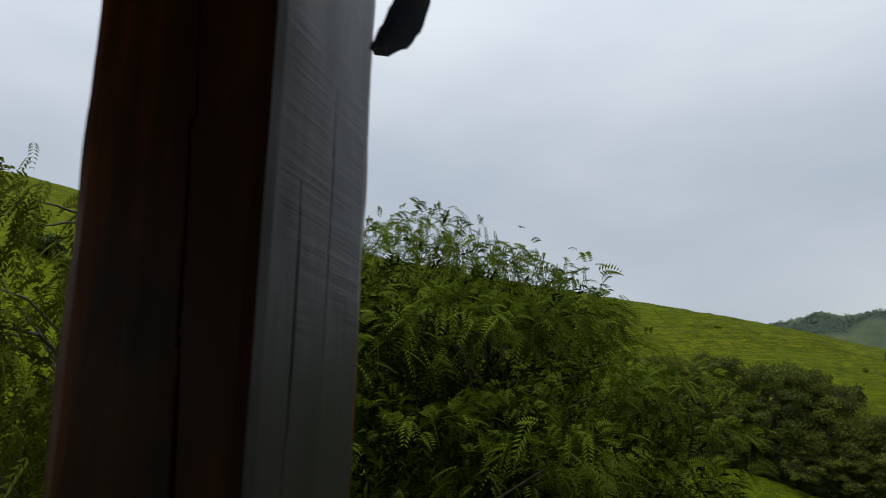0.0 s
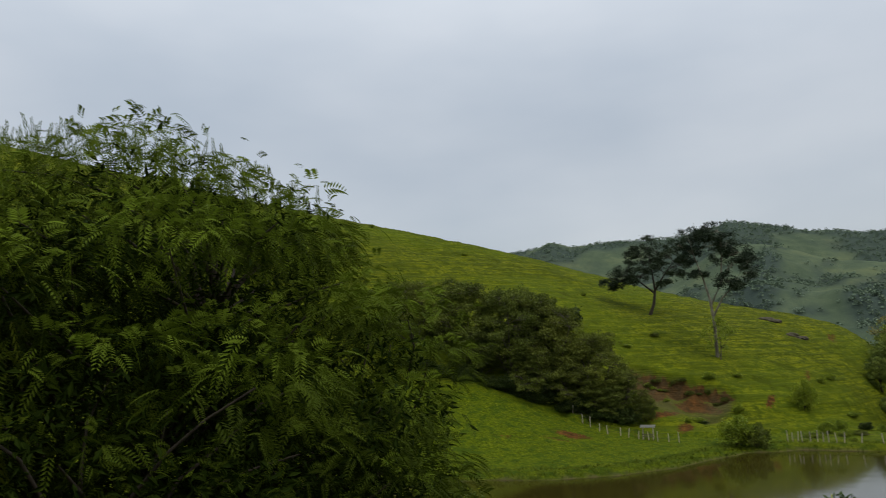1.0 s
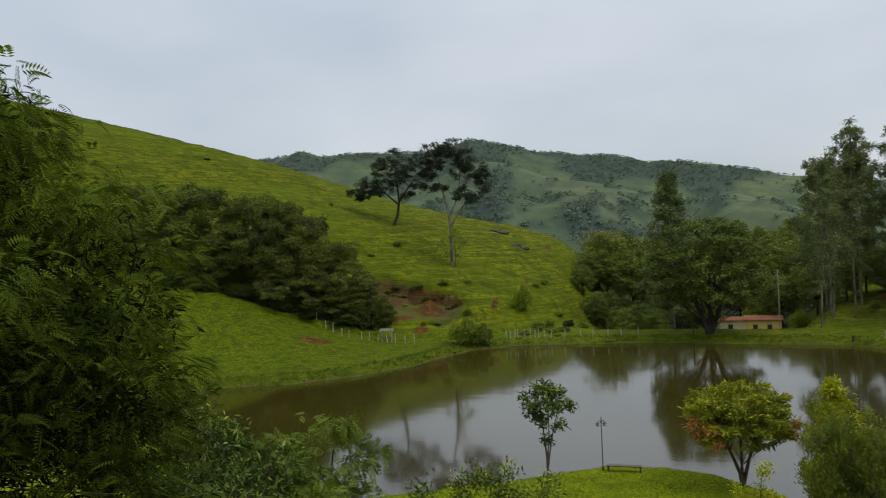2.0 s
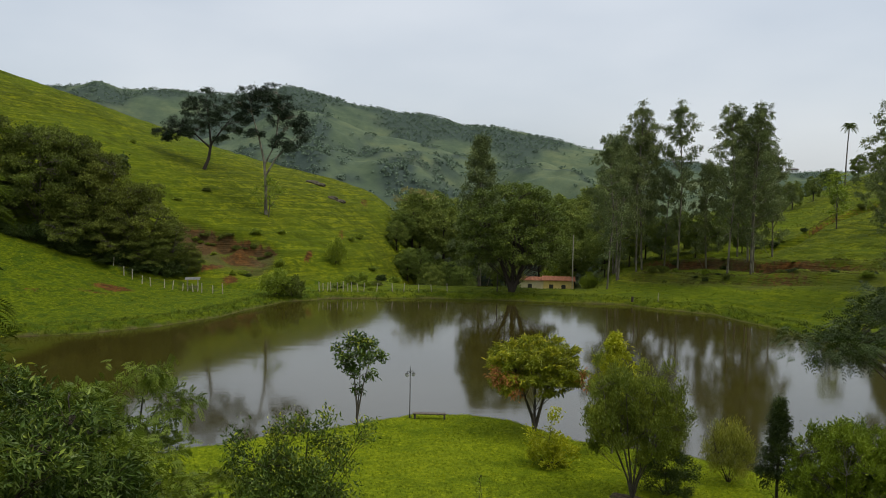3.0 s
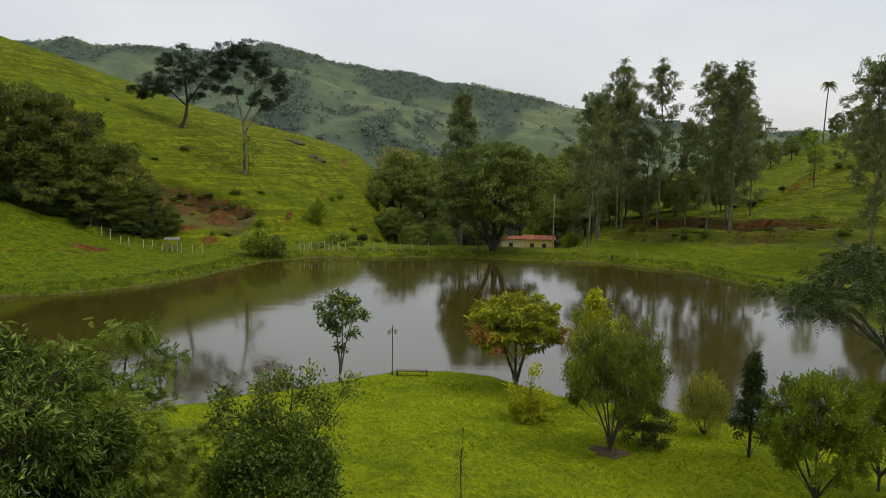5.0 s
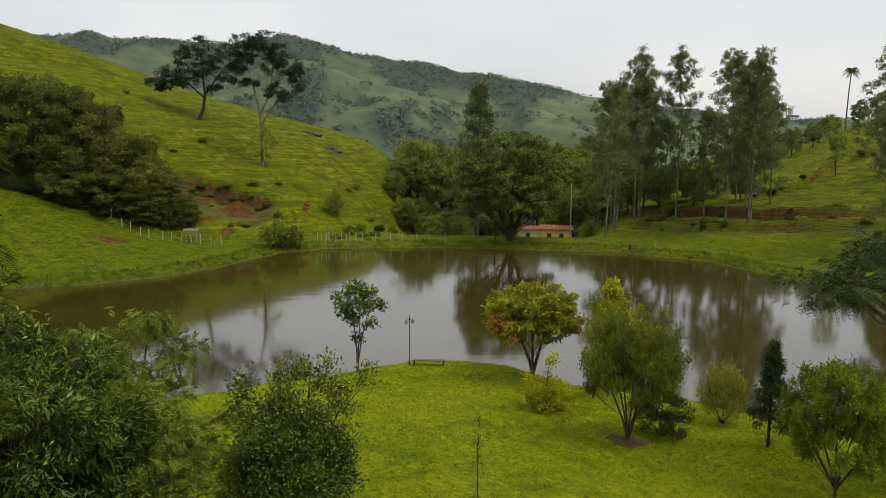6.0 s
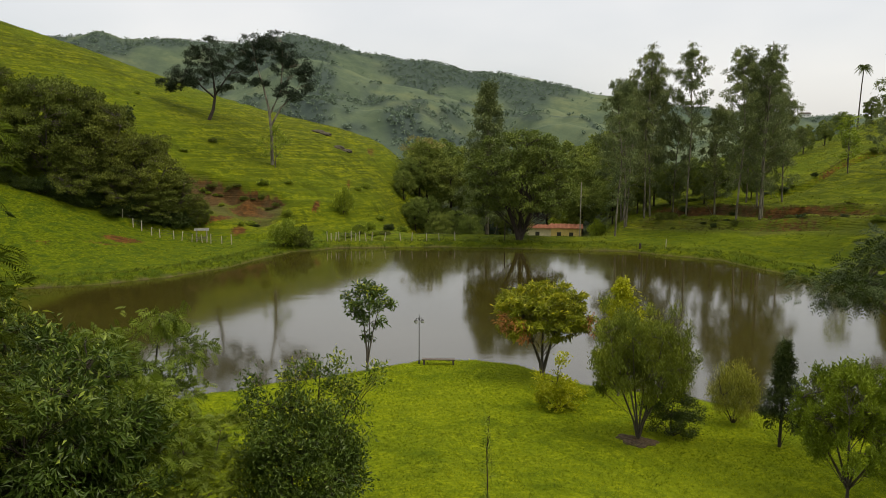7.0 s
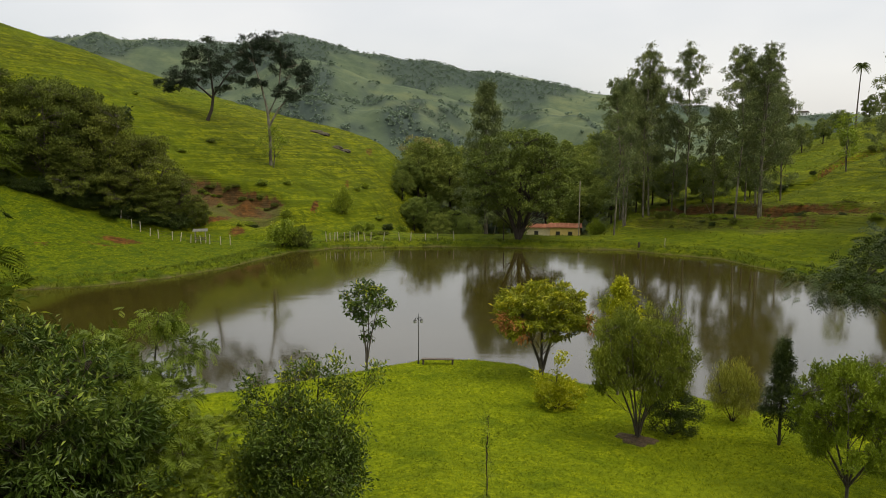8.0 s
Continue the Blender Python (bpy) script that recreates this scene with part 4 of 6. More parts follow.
VASE = grow("vase_bush", 25, VASE_STEMS,
            lobes_dome(np.random.default_rng(125), 4.8, 1.5, 2.15, 44, 1.35, 50, 0.26) + [(1.5 * math.cos(a), 1.5 * math.sin(a), 4.5 + .3 * math.sin(a * 3), .3, .3, .5, 16) for a in (0.3, 1.1, 1.9, 2.7, 3.4, 4.2, 5.0, 5.7)],
            dict(kind="leaf", size=0.14, per=10, spread=0.09, flat=1.5, out=0.5, up=1.1, shape=0.32, tuft=0.2, jitter=0.6), BARK_GREY, LEAF_OLIVE, True, 4)
plant("vase_bush", VASE, 7.4, 26.2, "tall airy olive-green bush with many upright stems on the lawn", "bush")

LOWDARK = grow("low_dark_bush", 26, [[(0, 0, 0, .04), (0, .1, .8, .03), (.1, .1, 1.6, .01)]], lobes_dome(G, 2.2, -0.2, 1.25, 16, 1.0, 40, 0.42),
               dict(kind="leaf", size=0.09, per=12, spread=0.1, out=0.7, up=0.2, shape=0.4), BARK_DARK, LEAF_SHADE)
plant("low_dark_bush", LOWDARK, 9.0, 27.3, "low dark green rounded bush behind a taller bush", "bush")

SHRUB = grow("bright_shrub", 27, [[(0, 0, 0, .03), (0, .1, 1.2, .02), (.1, .1, 2.4, .008)]], lobes_dome(G, 1.6, 0.0, 1.15, 14, 1.0, 22, 0.4) + [(.15, 0, 2.0, .28, .28, .4, 16), (.2, 0, 2.45, .2, .2, .25, 8), (-.75, 0, 1.5, .2, .2, .3, 8)],
             dict(kind="leaf", size=0.16, per=7, spread=0.1, out=0.6, up=0.4, shape=0.42), BARK_DARK, LEAF_YELLOW)
plant("bright_shrub", SHRUB, 4.95, 30.2, "bright yellow-green shrub with upright shoots", "bush")

BAMBOOISH = grow("yellowing_bush", 28, [[(0, 0, 0, .03), (.1, .1, 1.2, .02), (.1, .1, 2.4, .008)], [(0, 0, 0, .03), (-.5, .1, 1.2, .02), (-.7, .1, 2.2, .008)]],
                 lobes_dome(G, 2.7, 0.0, 1.05, 20, 1.5, 34, 0.36), dict(kind="leaf", size=0.22, per=8, spread=0.12, flat=1.4, out=0.3, up=1.3, shape=0.10), BARK_DARK, LEAF_STRAW)
plant("yellowing_bush", BAMBOOISH, 12.2, 29.2, "yellow-olive grassy bush at the water's edge", "bush")

CYPRESS = grow("dark_young_tree", 29, [[(0, 0, 0, .06), (.0, .0, 1.5, .05), (.05, 0, 3.0, .03), (.0, 0, 4.2, .01)]],
               [(.5 * (1 - i / 30) * math.cos(i * 2.4), .5 * (1 - i / 30) * math.sin(i * 2.4), 1.0 + 2.9 * i / 27, .40 * (1 - i / 34), .40 * (1 - i / 34), .3, 30) for i in range(28)],
               dict(kind="leaf", size=0.13, per=11, spread=0.09, out=0.8, droop=0.35, shape=0.3, young=0.01), BARK_DARK, LEAF_SHADE)
plant("dark_young_tree", CYPRESS, 12.75, 26.2, "small narrow tree with very dark leaves and a bare stem", "tree")

ROUNDBUSH_STEMS = [[(0, 0, 0, .07), (.0, .0, .7, .06), (.9 * math.cos(a), .9 * math.sin(a), 2.1, .028), (1.6 * math.cos(a), 1.6 * math.sin(a), 3.4, .010)] for a in (0.6, 1.7, 2.9, 4.1, 5.4)]
ROUNDBUSH = grow("round_tree", 30, ROUNDBUSH_STEMS,
                 lobes_dome(np.random.default_rng(130), 4.8, 1.2, 1.85, 40, 1.0, 50, 0.30),
                 dict(kind="leaf", size=0.13, per=12, spread=0.08, flat=1.3, out=0.7, up=0.5, shape=0.36, young=0.02, tuft=0.16, jitter=0.6), BARK_GREY, LEAF_FRESH, True, 4)
plant("round_tree", ROUNDBUSH, 11.75, 19.9, "round-crowned small tree with small fresh green leaves and many stems", "tree", size=0.84, tall=0.98)
plant("round_tree", ROUNDBUSH, 15.6, 22.8, "round-crowned small tree half behind another one", "tree", turn=120, size=0.85)

UMBRELLA = grow("spreading_tree", 31, [[(0, 0, 0, .22), (-.3, .2, 1.8, .18), (-1.6, .6, 5.0, .10), (-3.4, 1.0, 6.6, .05)], [(-.3, .2, 1.6, .14), (.8, 1.0, 4.4, .09), (1.8, 1.6, 5.8, .05)], [(-.3, .2, 1.7, .12), (-.6, -1.2, 4.4, .08), (-1.0, -2.4, 5.8, .04)]],
                [(3.9 * math.sqrt((i + .5) / 44) * math.cos(i * 2.399) - 1.0, 3.4 * math.sqrt((i + .5) / 44) * math.sin(i * 2.399), 8.0 - 1.9 * ((i + .5) / 44) + .3 * math.sin(i * 5), 1.0, 1.0, .5, 32) for i in range(44)],
                dict(kind="frond", size=0.25, per=4, spread=0.18, out=0.8, droop=0.2, shape=0.42, pairs=4, sag=0.4), BARK_GREY, LEAF_SHADE)
plant("spreading_tree", UMBRELLA, *at_bearing(37.6, 27.5), "spreading tree with a flat crown of drooping dark leaves", "tree")

# ---------------------------------------------------------------- trees on the hills and in the valley
LONE = grow("field_tree", 40, [[(0, 0, 0, .38), (.9, 0, 2.2, .31), (1.3, .2, 5, .25), (1.0, .2, 9, .16), (.6, 0, 13, .07)], [(1.2, .1, 4.4, .22), (-1.6, .3, 7, .15), (-4.4, .5, 8.6, .08)], [(1.3, .2, 5, .2), (3.6, -.4, 8.2, .12), (5.4, -.6, 10.5, .06)]],
            [(c[0] * 1.0, c[1] * 0.7, c[2], c[3] * 1.12, c[3] * 1.12, c[4] * 1.1, 44) for c in
             [(-7.6, 0, 6.8, 1.6, 1.2), (-5.6, 1, 8.4, 2, 1.2), (-3.6, -1, 9.6, 2.1, 1.4), (-1.6, 1, 11.6, 2.3, 1.6), (.4, 0, 14.2, 2.2, 1.7), (2.4, 1, 12.6, 2.3, 1.5), (4.6, -1, 11.2, 2.2, 1.5),
              (6.6, 0, 9.6, 1.7, 1.1), (5.2, 1, 7.8, 1.7, 1.0), (2.6, -2, 9.0, 2, 1.4), (-1.0, -2, 8.2, 2, 1.3), (-3.4, 2, 7.2, 1.6, 1.0), (.8, 2, 10.2, 2.2, 1.6), (3.4, 0, 5.9, 1.3, .8), (-5.8, -1, 6.6, 1.4, .8), (-2.2, 0, 13.0, 1.5, 1.1)]],
            dict(kind="leaf", jitter=0.3, size=0.32, per=26, spread=0.30, flat=0.6, out=0.6, up=0.0, shape=0.5), BARK_DARK, LEAF_FIELD, True, 6, rise=0.2)
plant("field_tree", LONE, -40.4, 126.5, "lone broad dark tree with a leaning trunk on the hillside", "tree", turn=8, size=0.885, tall=0.87)
LONE2 = grow("field_tree", 41, [[(0, 0, 0, .30), (.0, 0, 5, .25), (-.3, .1, 9, .22), (-1.2, .2, 13, .15), (-2.4, .3, 17, .09)], [(-.2, .1, 8.4, .2), (1.6, .2, 12, .16), (2.0, .1, 16, .12), (2.2, 0, 20, .06)], [(0.0, 0, 6.6, .2), (1.6, 0, 9.4, .14), (3.6, 0, 11.5, .07)]],
             [(c[0], c[1] * 0.7, c[2], c[3] * 1.08, c[3] * 1.08, c[4] * 1.1, 44) for c in
              [(-4.6, 0, 18.6, 1.7, 1.1), (-2.6, 1, 20.2, 2.0, 1.2), (-.6, 0, 20.0, 1.9, 1.1), (1.8, -1, 20.4, 2.0, 1.3), (3.4, 1, 18.4, 2.1, 1.4), (4.6, 0, 16.4, 1.9, 1.2), (3.4, -1, 14.6, 2.0, 1.3), (5.6, 1, 13.2, 1.6, 1.0),
               (2.4, 0, 12.2, 1.7, 1.0), (4.2, 0, 11.0, 1.3, .8), (1.6, 1, 16.6, 1.6, 1.1), (-2.4, 0, 17.4, 1.4, 1.0), (-1.8, 0, 13.2, 1.2, .8), (-3.6, 1, 16.2, 1.3, .8), (.4, 1, 18.2, 1.6, 1.2), (5.9, 0, 15.2, 1.1, .9)]],
             dict(kind="leaf", jitter=0.3, size=0.30, per=26, spread=0.27, flat=0.6, out=0.6, shape=0.5), BARK_PALE, LEAF_FIELD, True, 6, rise=0.35)
plant("field_tree", LONE2, -26.5, 112.9, "tall pale-trunked tree with an open dark crown on the hillside", "tree", turn=5, size=0.925)

YOUNG = grow("young_tree", 42, [[(0, 0, -.2, .08), (.2, .1, 2, .06), (.1, .1, 4.4, .03), (.3, 0, 6.2, .01)], [(.1, 0, .6, .05), (-1.0, .2, 2.6, .03), (-1.6, .2, 4.2, .01)], [(.1, 0, 1.6, .05), (1.2, .2, 3.0, .03), (1.9, .2, 4.4, .01)]],
             [(.2, 0, 6.0, .9, .9, .6, 22), (-.6, .3, 5.2, .9, .9, .5, 18), (.9, .2, 4.9, .9, .9, .5, 18), (-1.6, .2, 4.2, .9, .8, .5, 16), (1.9, .2, 4.3, .8, .8, .4, 14), (.1, -.4, 3.6, 1.0, .9, .5, 16), (-1.1, 0, 2.4, .8, .8, .4, 12), (1.0, .2, 2.2, .8, .8, .4, 10)],
             dict(kind="leaf", size=0.34, per=6, spread=0.25, out=0.6, droop=0.2, shape=0.45), BARK_GREY, LEAF_FRESH, True, 4)
plant("young_tree", YOUNG, -25.9, 112.1, "airy light green young tree against a tall pale trunk", "tree", size=0.93)

SCRUBS = [grow("gully_tree", 50 + i, [[(0, 0, -.3, .17), (.3, .1, 2.2, .13), (1.1, .2, 4.4, .09), (2.2, .4, 6.6, .04)], [(0, 0, 0, .14), (-.9, .3, 2.4, .10), (-2.2, .4, 4.6, .07), (-3.0, .2, 6.2, .03)], [(0, 0, 0, .11), (.4, -.8, 2.6, .08), (1.0, -1.8, 5, .05), (1.2, -2.2, 6.6, .03)]],
               lobes_pads(np.random.default_rng(50 + i), 8.4, 1.6, 4.2, 44, 52, 0.30, 0.42),
               dict(kind="leaf", jitter=0.3, size=0.25, per=8, spread=0.21, flat=0.45, out=0.5, up=0.1, shape=0.5, form=0.5), BARK_GREY, LEAF_SCRUB, True, 4, rise=0.5) for i in range(3)]
for i, (bx, by, bs, bt) in enumerate([(-48.6, 89.6, 1.3, 1.5), (-55.0, 88.0, 1.3, 1.35), (-42.6, 91.4, 1.2, 1.42), (-37.6, 92.0, 1.05, 1.2), (-33.8, 92.4, 0.72, 0.78), (-44.5, 88.0, 0.9, 0.85), (-61.5, 85.0, 1.2, 1.15), (-39.6, 89.6, 0.8, 0.75), (-52.0, 86.6, 0.9, 0.9), (-31.4, 93.2, 0.42, 0.45), (-35.6, 90.6, 0.6, 0.55), (-46.0, 93.0, 1.1, 1.3)]):
    plant("gully_tree", SCRUBS[i % 3], bx, by, "grey-green scrubby tree in the gully below the pasture", "tree", "trees in the gully", turn=i * 77, size=bs, tall=bt, sink=0.5)

BRUSH = grow("brush", 58, [[(0, 0, -.2, .04), (.1, .1, .9, .02)], [(0, 0, -.2, .03), (-.4, .1, 1.0, .02)]],
             lobes_dome(np.random.default_rng(58), 2.0, -0.2, 1.5, 12, 1.0, 26, 0.42),
             dict(kind="leaf", size=0.22, per=9, spread=0.16, out=0.6, up=0.2, shape=0.45), BARK_DARK, LEAF_SHADE, True, 3)
for i in range(24):
    k = i / 23
    bx, by = -61 + 27.5 * k + 0.5 * math.sin(i * 2.3), 81.8 + 8.6 * k ** 0.85 + 0.6 * math.sin(i * 1.7)
    plant("brush", BRUSH, bx, by, "dark green brush under the gully trees", "bush", "brush in the gully", turn=i * 71, size=0.95 + 0.3 * math.sin(i * 3.1), tall=0.8 + 0.35 * math.sin(i * 4.7), sink=0.15)

BUSHES = [grow("shrub", 60 + i, [[(0, 0, -.1, .05), (.1, .1, .8, .03), (.1, .1, 1.6, .015)], [(0, 0, -.1, .04), (-.4, .1, 1.0, .02)]],
               lobes_dome(np.random.default_rng(60 + i), 2.2, 0.0, 1.5, 12, 1.0, 22, 0.42),
               dict(kind="leaf", size=0.24, per=7, spread=0.18, out=0.6, up=0.2, shape=0.5), BARK_DARK, (LEAF_SCRUB, LEAF_FRESH)[i], True, 3) for i in range(2)]
BUSHES.append(grow("shrub", 64, [[(0, 0, -.1, .05), (.1, .1, .8, .03), (.1, .1, 1.6, .015)], [(0, 0, -.1, .04), (-.4, .1, 1.0, .02)]],
               lobes_dome(np.random.default_rng(64), 2.2, 0.0, 1.5, 9, 1.0, 26, 0.46),
               dict(kind="leaf", size=0.36, per=6, spread=0.2, out=0.6, up=0.2, shape=0.45), BARK_DARK, LEAF_SHADE, True, 3))
plant("shrub", BUSHES[2], -47.0, 107.9, "dark round shrub alone on the pasture slope", "bush", size=1.15)
plant("shrub", BUSHES[1], -19.0, 86.4, "leafy green bush at the edge of the pond", "bush", size=1.4, tall=1.5)
plant("shrub", BUSHES[0], -17.2, 86.9, "dark bush at the edge of the pond", "bush", size=1.0, tall=1.1)
plant("shrub", BUSHES[1], -14.5, 105.5, "light green bushy young tree at the foot of the hill", "bush", size=0.95, tall=1.8)
for i in range(10):
    plant("shrub", BUSHES[0], -34.0 + 1.15 * i, 103.4 - 0.02 * (i * 1.15 - 5) ** 2 + 0.3 * math.sin(i * 2.1), "dark scrub hanging over the eroded bank", "bush", "scrub on the eroded bank", turn=i * 77, size=0.42 + 0.15 * math.sin(i * 1.7), tall=0.24 + 0.08 * math.sin(i * 2.9), sink=0.1)
plant("shrub", BUSHES[2], -90.9, 12.7, "large dark shrub high on the pasture slope", "bush", size=1.7, tall=1.1)
rng_s = np.random.default_rng(77)
for i in range(76):
    az, r = rng_s.uniform(-21, -2), rng_s.uniform(93, 112)
    if i >= 24:
        az, r = rng_s.uniform(-60, -6), rng_s.uniform(112, 164)
    if i >= 40:
        bank = (BANK_UPPER, BANK_LOWER, BANK_LOWER, BANK_TOP)[i % 4]
        az = rng_s.uniform(bank[0, 0] + 1, 32)
        r = np.interp(az, bank[:, 0], bank[:, 1]) + rng_s.normal(1.2, 1.4)
    s = rng_s.uniform(0.25, 0.7) * (1 if i < 24 else 0.7 if i < 40 else 0.85)
    bx, by = at_bearing(az, r)
    plant("shrub", BUSHES[1 if i < 40 and i % 5 else i % 3], bx, by, "small shrub growing in the pasture", "bush", "pasture shrubs", turn=i * 51, size=s, tall=s * rng_s.uniform(0.4, 1.1))

BIG = grow("spreading_farm_tree", 70, [[(0, 0, -.3, .40), (-.5, 0, 1.4, .32), (-1.6, .2, 4.2, .22), (-3.4, .4, 8, .14)], [(0, 0, 0, .36), (.6, .1, 1.5, .30), (1.7, -.2, 4.6, .2), (3.2, -.4, 8.4, .13)], [(0, 0, .3, .3), (.1, .4, 3, .25), (.2, .8, 7, .16), (0, .6, 11, .1)]],
           lobes_dome(np.random.default_rng(70), 14.8, 1.9, 7.2, 62, 0.85, 64, 0.27),
           dict(kind="leaf", jitter=0.3, size=0.33, per=8, spread=0.22, flat=0.6, out=0.5, droop=0.15, shape=0.5), BARK_DARK, LEAF_BROAD, True, 6)
plant("spreading_farm_tree", BIG, 9.9, 93.0, "broad dark tree with a forked trunk on the far bank", "tree")

BROAD = [grow("woodland_tree", 80 + i, [[(0, 0, -.5, .28), (.1, .1, 4, .22), (.3, .1, 8, .12), (.2, 0, 11, .06)]],
              lobes_dome(np.random.default_rng(80 + i), 12.5, 1.2, 4.6, 30, 0.9, 50, 0.33),
              dict(kind="leaf", jitter=0.3, size=0.38, per=7, spread=0.24, out=0.5, droop=0.1, shape=0.5), BARK_DARK, LEAF_WOOD, False, 5) for i in range(2)]
BLOOMING = grow("blossoming_tree", 85, [[(0, 0, -.5, .22), (.1, .1, 3, .18), (.3, .1, 7, .1)]], lobes_dome(np.random.default_rng(85), 9.2, 0.4, 4.0, 28, 0.9, 32, 0.34),
                dict(kind="leaf", size=0.36, per=7, spread=0.3, out=0.6, shape=0.5), BARK_DARK, LEAF_WOOD, False, 5)
bloom = plant("blossoming_tree", BLOOMING, *at_bearing(-1.3, 142), "dark leafy tree with pale blossom on its upper crown", "tree", size=1.4, tall=1.45)
FLOWERS = grow("blossom", 86, [[(0, 0, 6, .02), (0, 0, 7, .01)]], [(-1.6, -2.4, 8.3, 1.1, .8, .3, 34), (.2, -2.8, 8.0, 1.2, .8, .35, 34), (-2.6, -2.2, 7.2, 1.0, .8, .4, 26), (1.6, -2.4, 7.6, .9, .7, .3, 18)],
               dict(kind="leaf", size=0.26, per=3, spread=0.16, out=0.5, up=0.3, shape=0.7), BARK_DARK, LEAF_BLOOM)
child("blossom", FLOWERS[1], bloom, "pale cream blossom")
# bearing, distance, size, kind
WOODS = [(-1.9, 138, .8, 0), (-1.4, 152, .95, 1), (-3.1, 129, .48, 0), (-2.2, 122, .5, 1), (-1.2, 126, .6, 0), (-2.6, 136, .62, 1), (-0.4, 119, .52, 0), (0.9, 123, .6, 1), (2.2, 118, .5, 0), (0.6, 138, 1.05, 0), (2.0, 146, 1.15, 1), (3.4, 134, 1.0, 0), (4.6, 142, 1.15, 1), (-0.2, 160, 1.1, 0), (2.8, 162, 1.25, 1), (5.4, 156, 1.3, 0), (6.6, 150, 1.25, 1),
         (8.2, 158, 1.3, 0), (9.6, 150, 1.2, 1), (11.0, 160, 1.3, 0), (12.4, 148, 1.1, 1), (7.4, 178, 1.6, 0), (4.2, 182, 1.5, 1), (9.8, 182, 1.6, 0), (12.2, 178, 1.45, 1), (14.0, 168, 1.2, 0), (1.4, 186, 1.4, 1), (13.0, 136, .7, 0),
         (15.6, 160, .8, 1), (17.2, 138, .5, 0), (19.0, 134, .5, 1), (21.4, 128, .45, 0), (23.0, 122, .4, 1), (10.9, 138, .8, 1), (5.6, 128, .75, 0), (13.2, 124, .62, 0), (14.2, 130, .7, 1), (15.0, 122, .55, 0), (16.2, 128, .66, 1), (17.4, 124, .58, 0), (18.6, 128, .62, 1), (19.8, 122, .5, 0), (20.6, 127, .55, 1), (22.2, 134, .6, 0)]
for i, (bx, by, bs, k) in enumerate(WOODS):
    plant("woodland_tree", BROAD[k], *at_bearing(bx, by), "dark green woodland tree beyond the pond", "tree", "valley woodland", turn=i * 67, size=bs, tall=bs * (0.92 + 0.16 * ((i * 0.618) % 1)), sink=0.4)
plant("shrub", BUSHES[1], *at_bearing(9.5, 141), "bright yellow-green bush behind the farmhouse", "bush", size=2.0, tall=2.6)
plant("shrub", BUSHES[1], *at_bearing(12.0, 120), "light green young tree near the farmhouse", "bush", size=1.0, tall=1.5)


def gum(seed, height, bare, radius, count, fork=False):
    """A slender gum: bare pale stem, leaf clumps at the ends of steep limbs."""
    rng = np.random.default_rng(seed)
    w = rng.normal(0, 0.35, 4)
    stems = [[(0, 0, -.4, .15), (w[0] * .4, w[1] * .4, height * .25, .12), (w[0], w[1], height * .5, .09), (w[2], w[3], height * .78, .07), (w[2], w[3], height * .97, .03)]]
    if fork:
        stems.append([(.35, .1, -.4, .14), (.7, .2, height * .3, .11), (1.3, .3, height * .6, .1), (1.6, .3, height * .85, .04)])
    lobes = []
    limbs = max(12, int(count * 0.55))
    for i in range(limbs):
        k = (i + .5) / limbs
        az = i * 2.399 + rng.uniform(-.5, .5)
        z0 = height * (bare * .85 + (.90 - bare * .85) * k)
        wide = radius * (0.65 + 0.35 * math.sin(math.pi * min(1.0, .2 + .8 * k))) * (1 - 0.62 * k * k) * rng.uniform(.7, 1.1)
        up = wide * rng.uniform(.9, 1.5)
        tip = np.array([wide * math.cos(az) + w[2] * k, wide * math.sin(az) + w[3] * k, min(height * .92, z0 + up * .7)])
        foot = np.array([w[2] * k, w[3] * k, z0])
        stems.append([(*foot, .05), (*(foot * .5 + tip * .5 + np.array([0, 0, -.15 * wide])), .035), (*tip, .015)])
        for f in (0.5, 0.8, 1.05):
            c = foot + (tip - foot) * f + rng.normal(0, .25, 3)
            s = rng.uniform(.55, 1.0) * (1.1 - .3 * k) * (0.8 if f < .6 else 1.0)
            lobes.append((c[0], c[1], c[2], s, s, s * rng.uniform(.85, 1.35), 24))
    lobes += [(w[2] + rng.normal(0, .3), w[3] + rng.normal(0, .3), height * f, .75, .75, .95, 26) for f in (.84, .89, .935)]
    low = [(rng.normal(0, .9), rng.normal(0, .9), height * rng.uniform(bare * .6, bare * 1.0), .8, .8, .7, 14) for _ in range(7)]
    return grow("gum_tree", seed, stems, lobes + low,
                dict(kind="leaf", jitter=0.3, size=0.31, per=7, spread=0.17, out=0.4, droop=0.5, shape=0.36), BARK_PALE, LEAF_GUM, False, 5)


GUMS = [gum(90, 23.5, .34, 3.3, 42), gum(91, 25.5, .52, 2.9, 31), gum(92, 24.5, .30, 3.8, 50, True), gum(93, 17, .26, 3.1, 36), gum(97, 23, .27, 4.0, 76)]
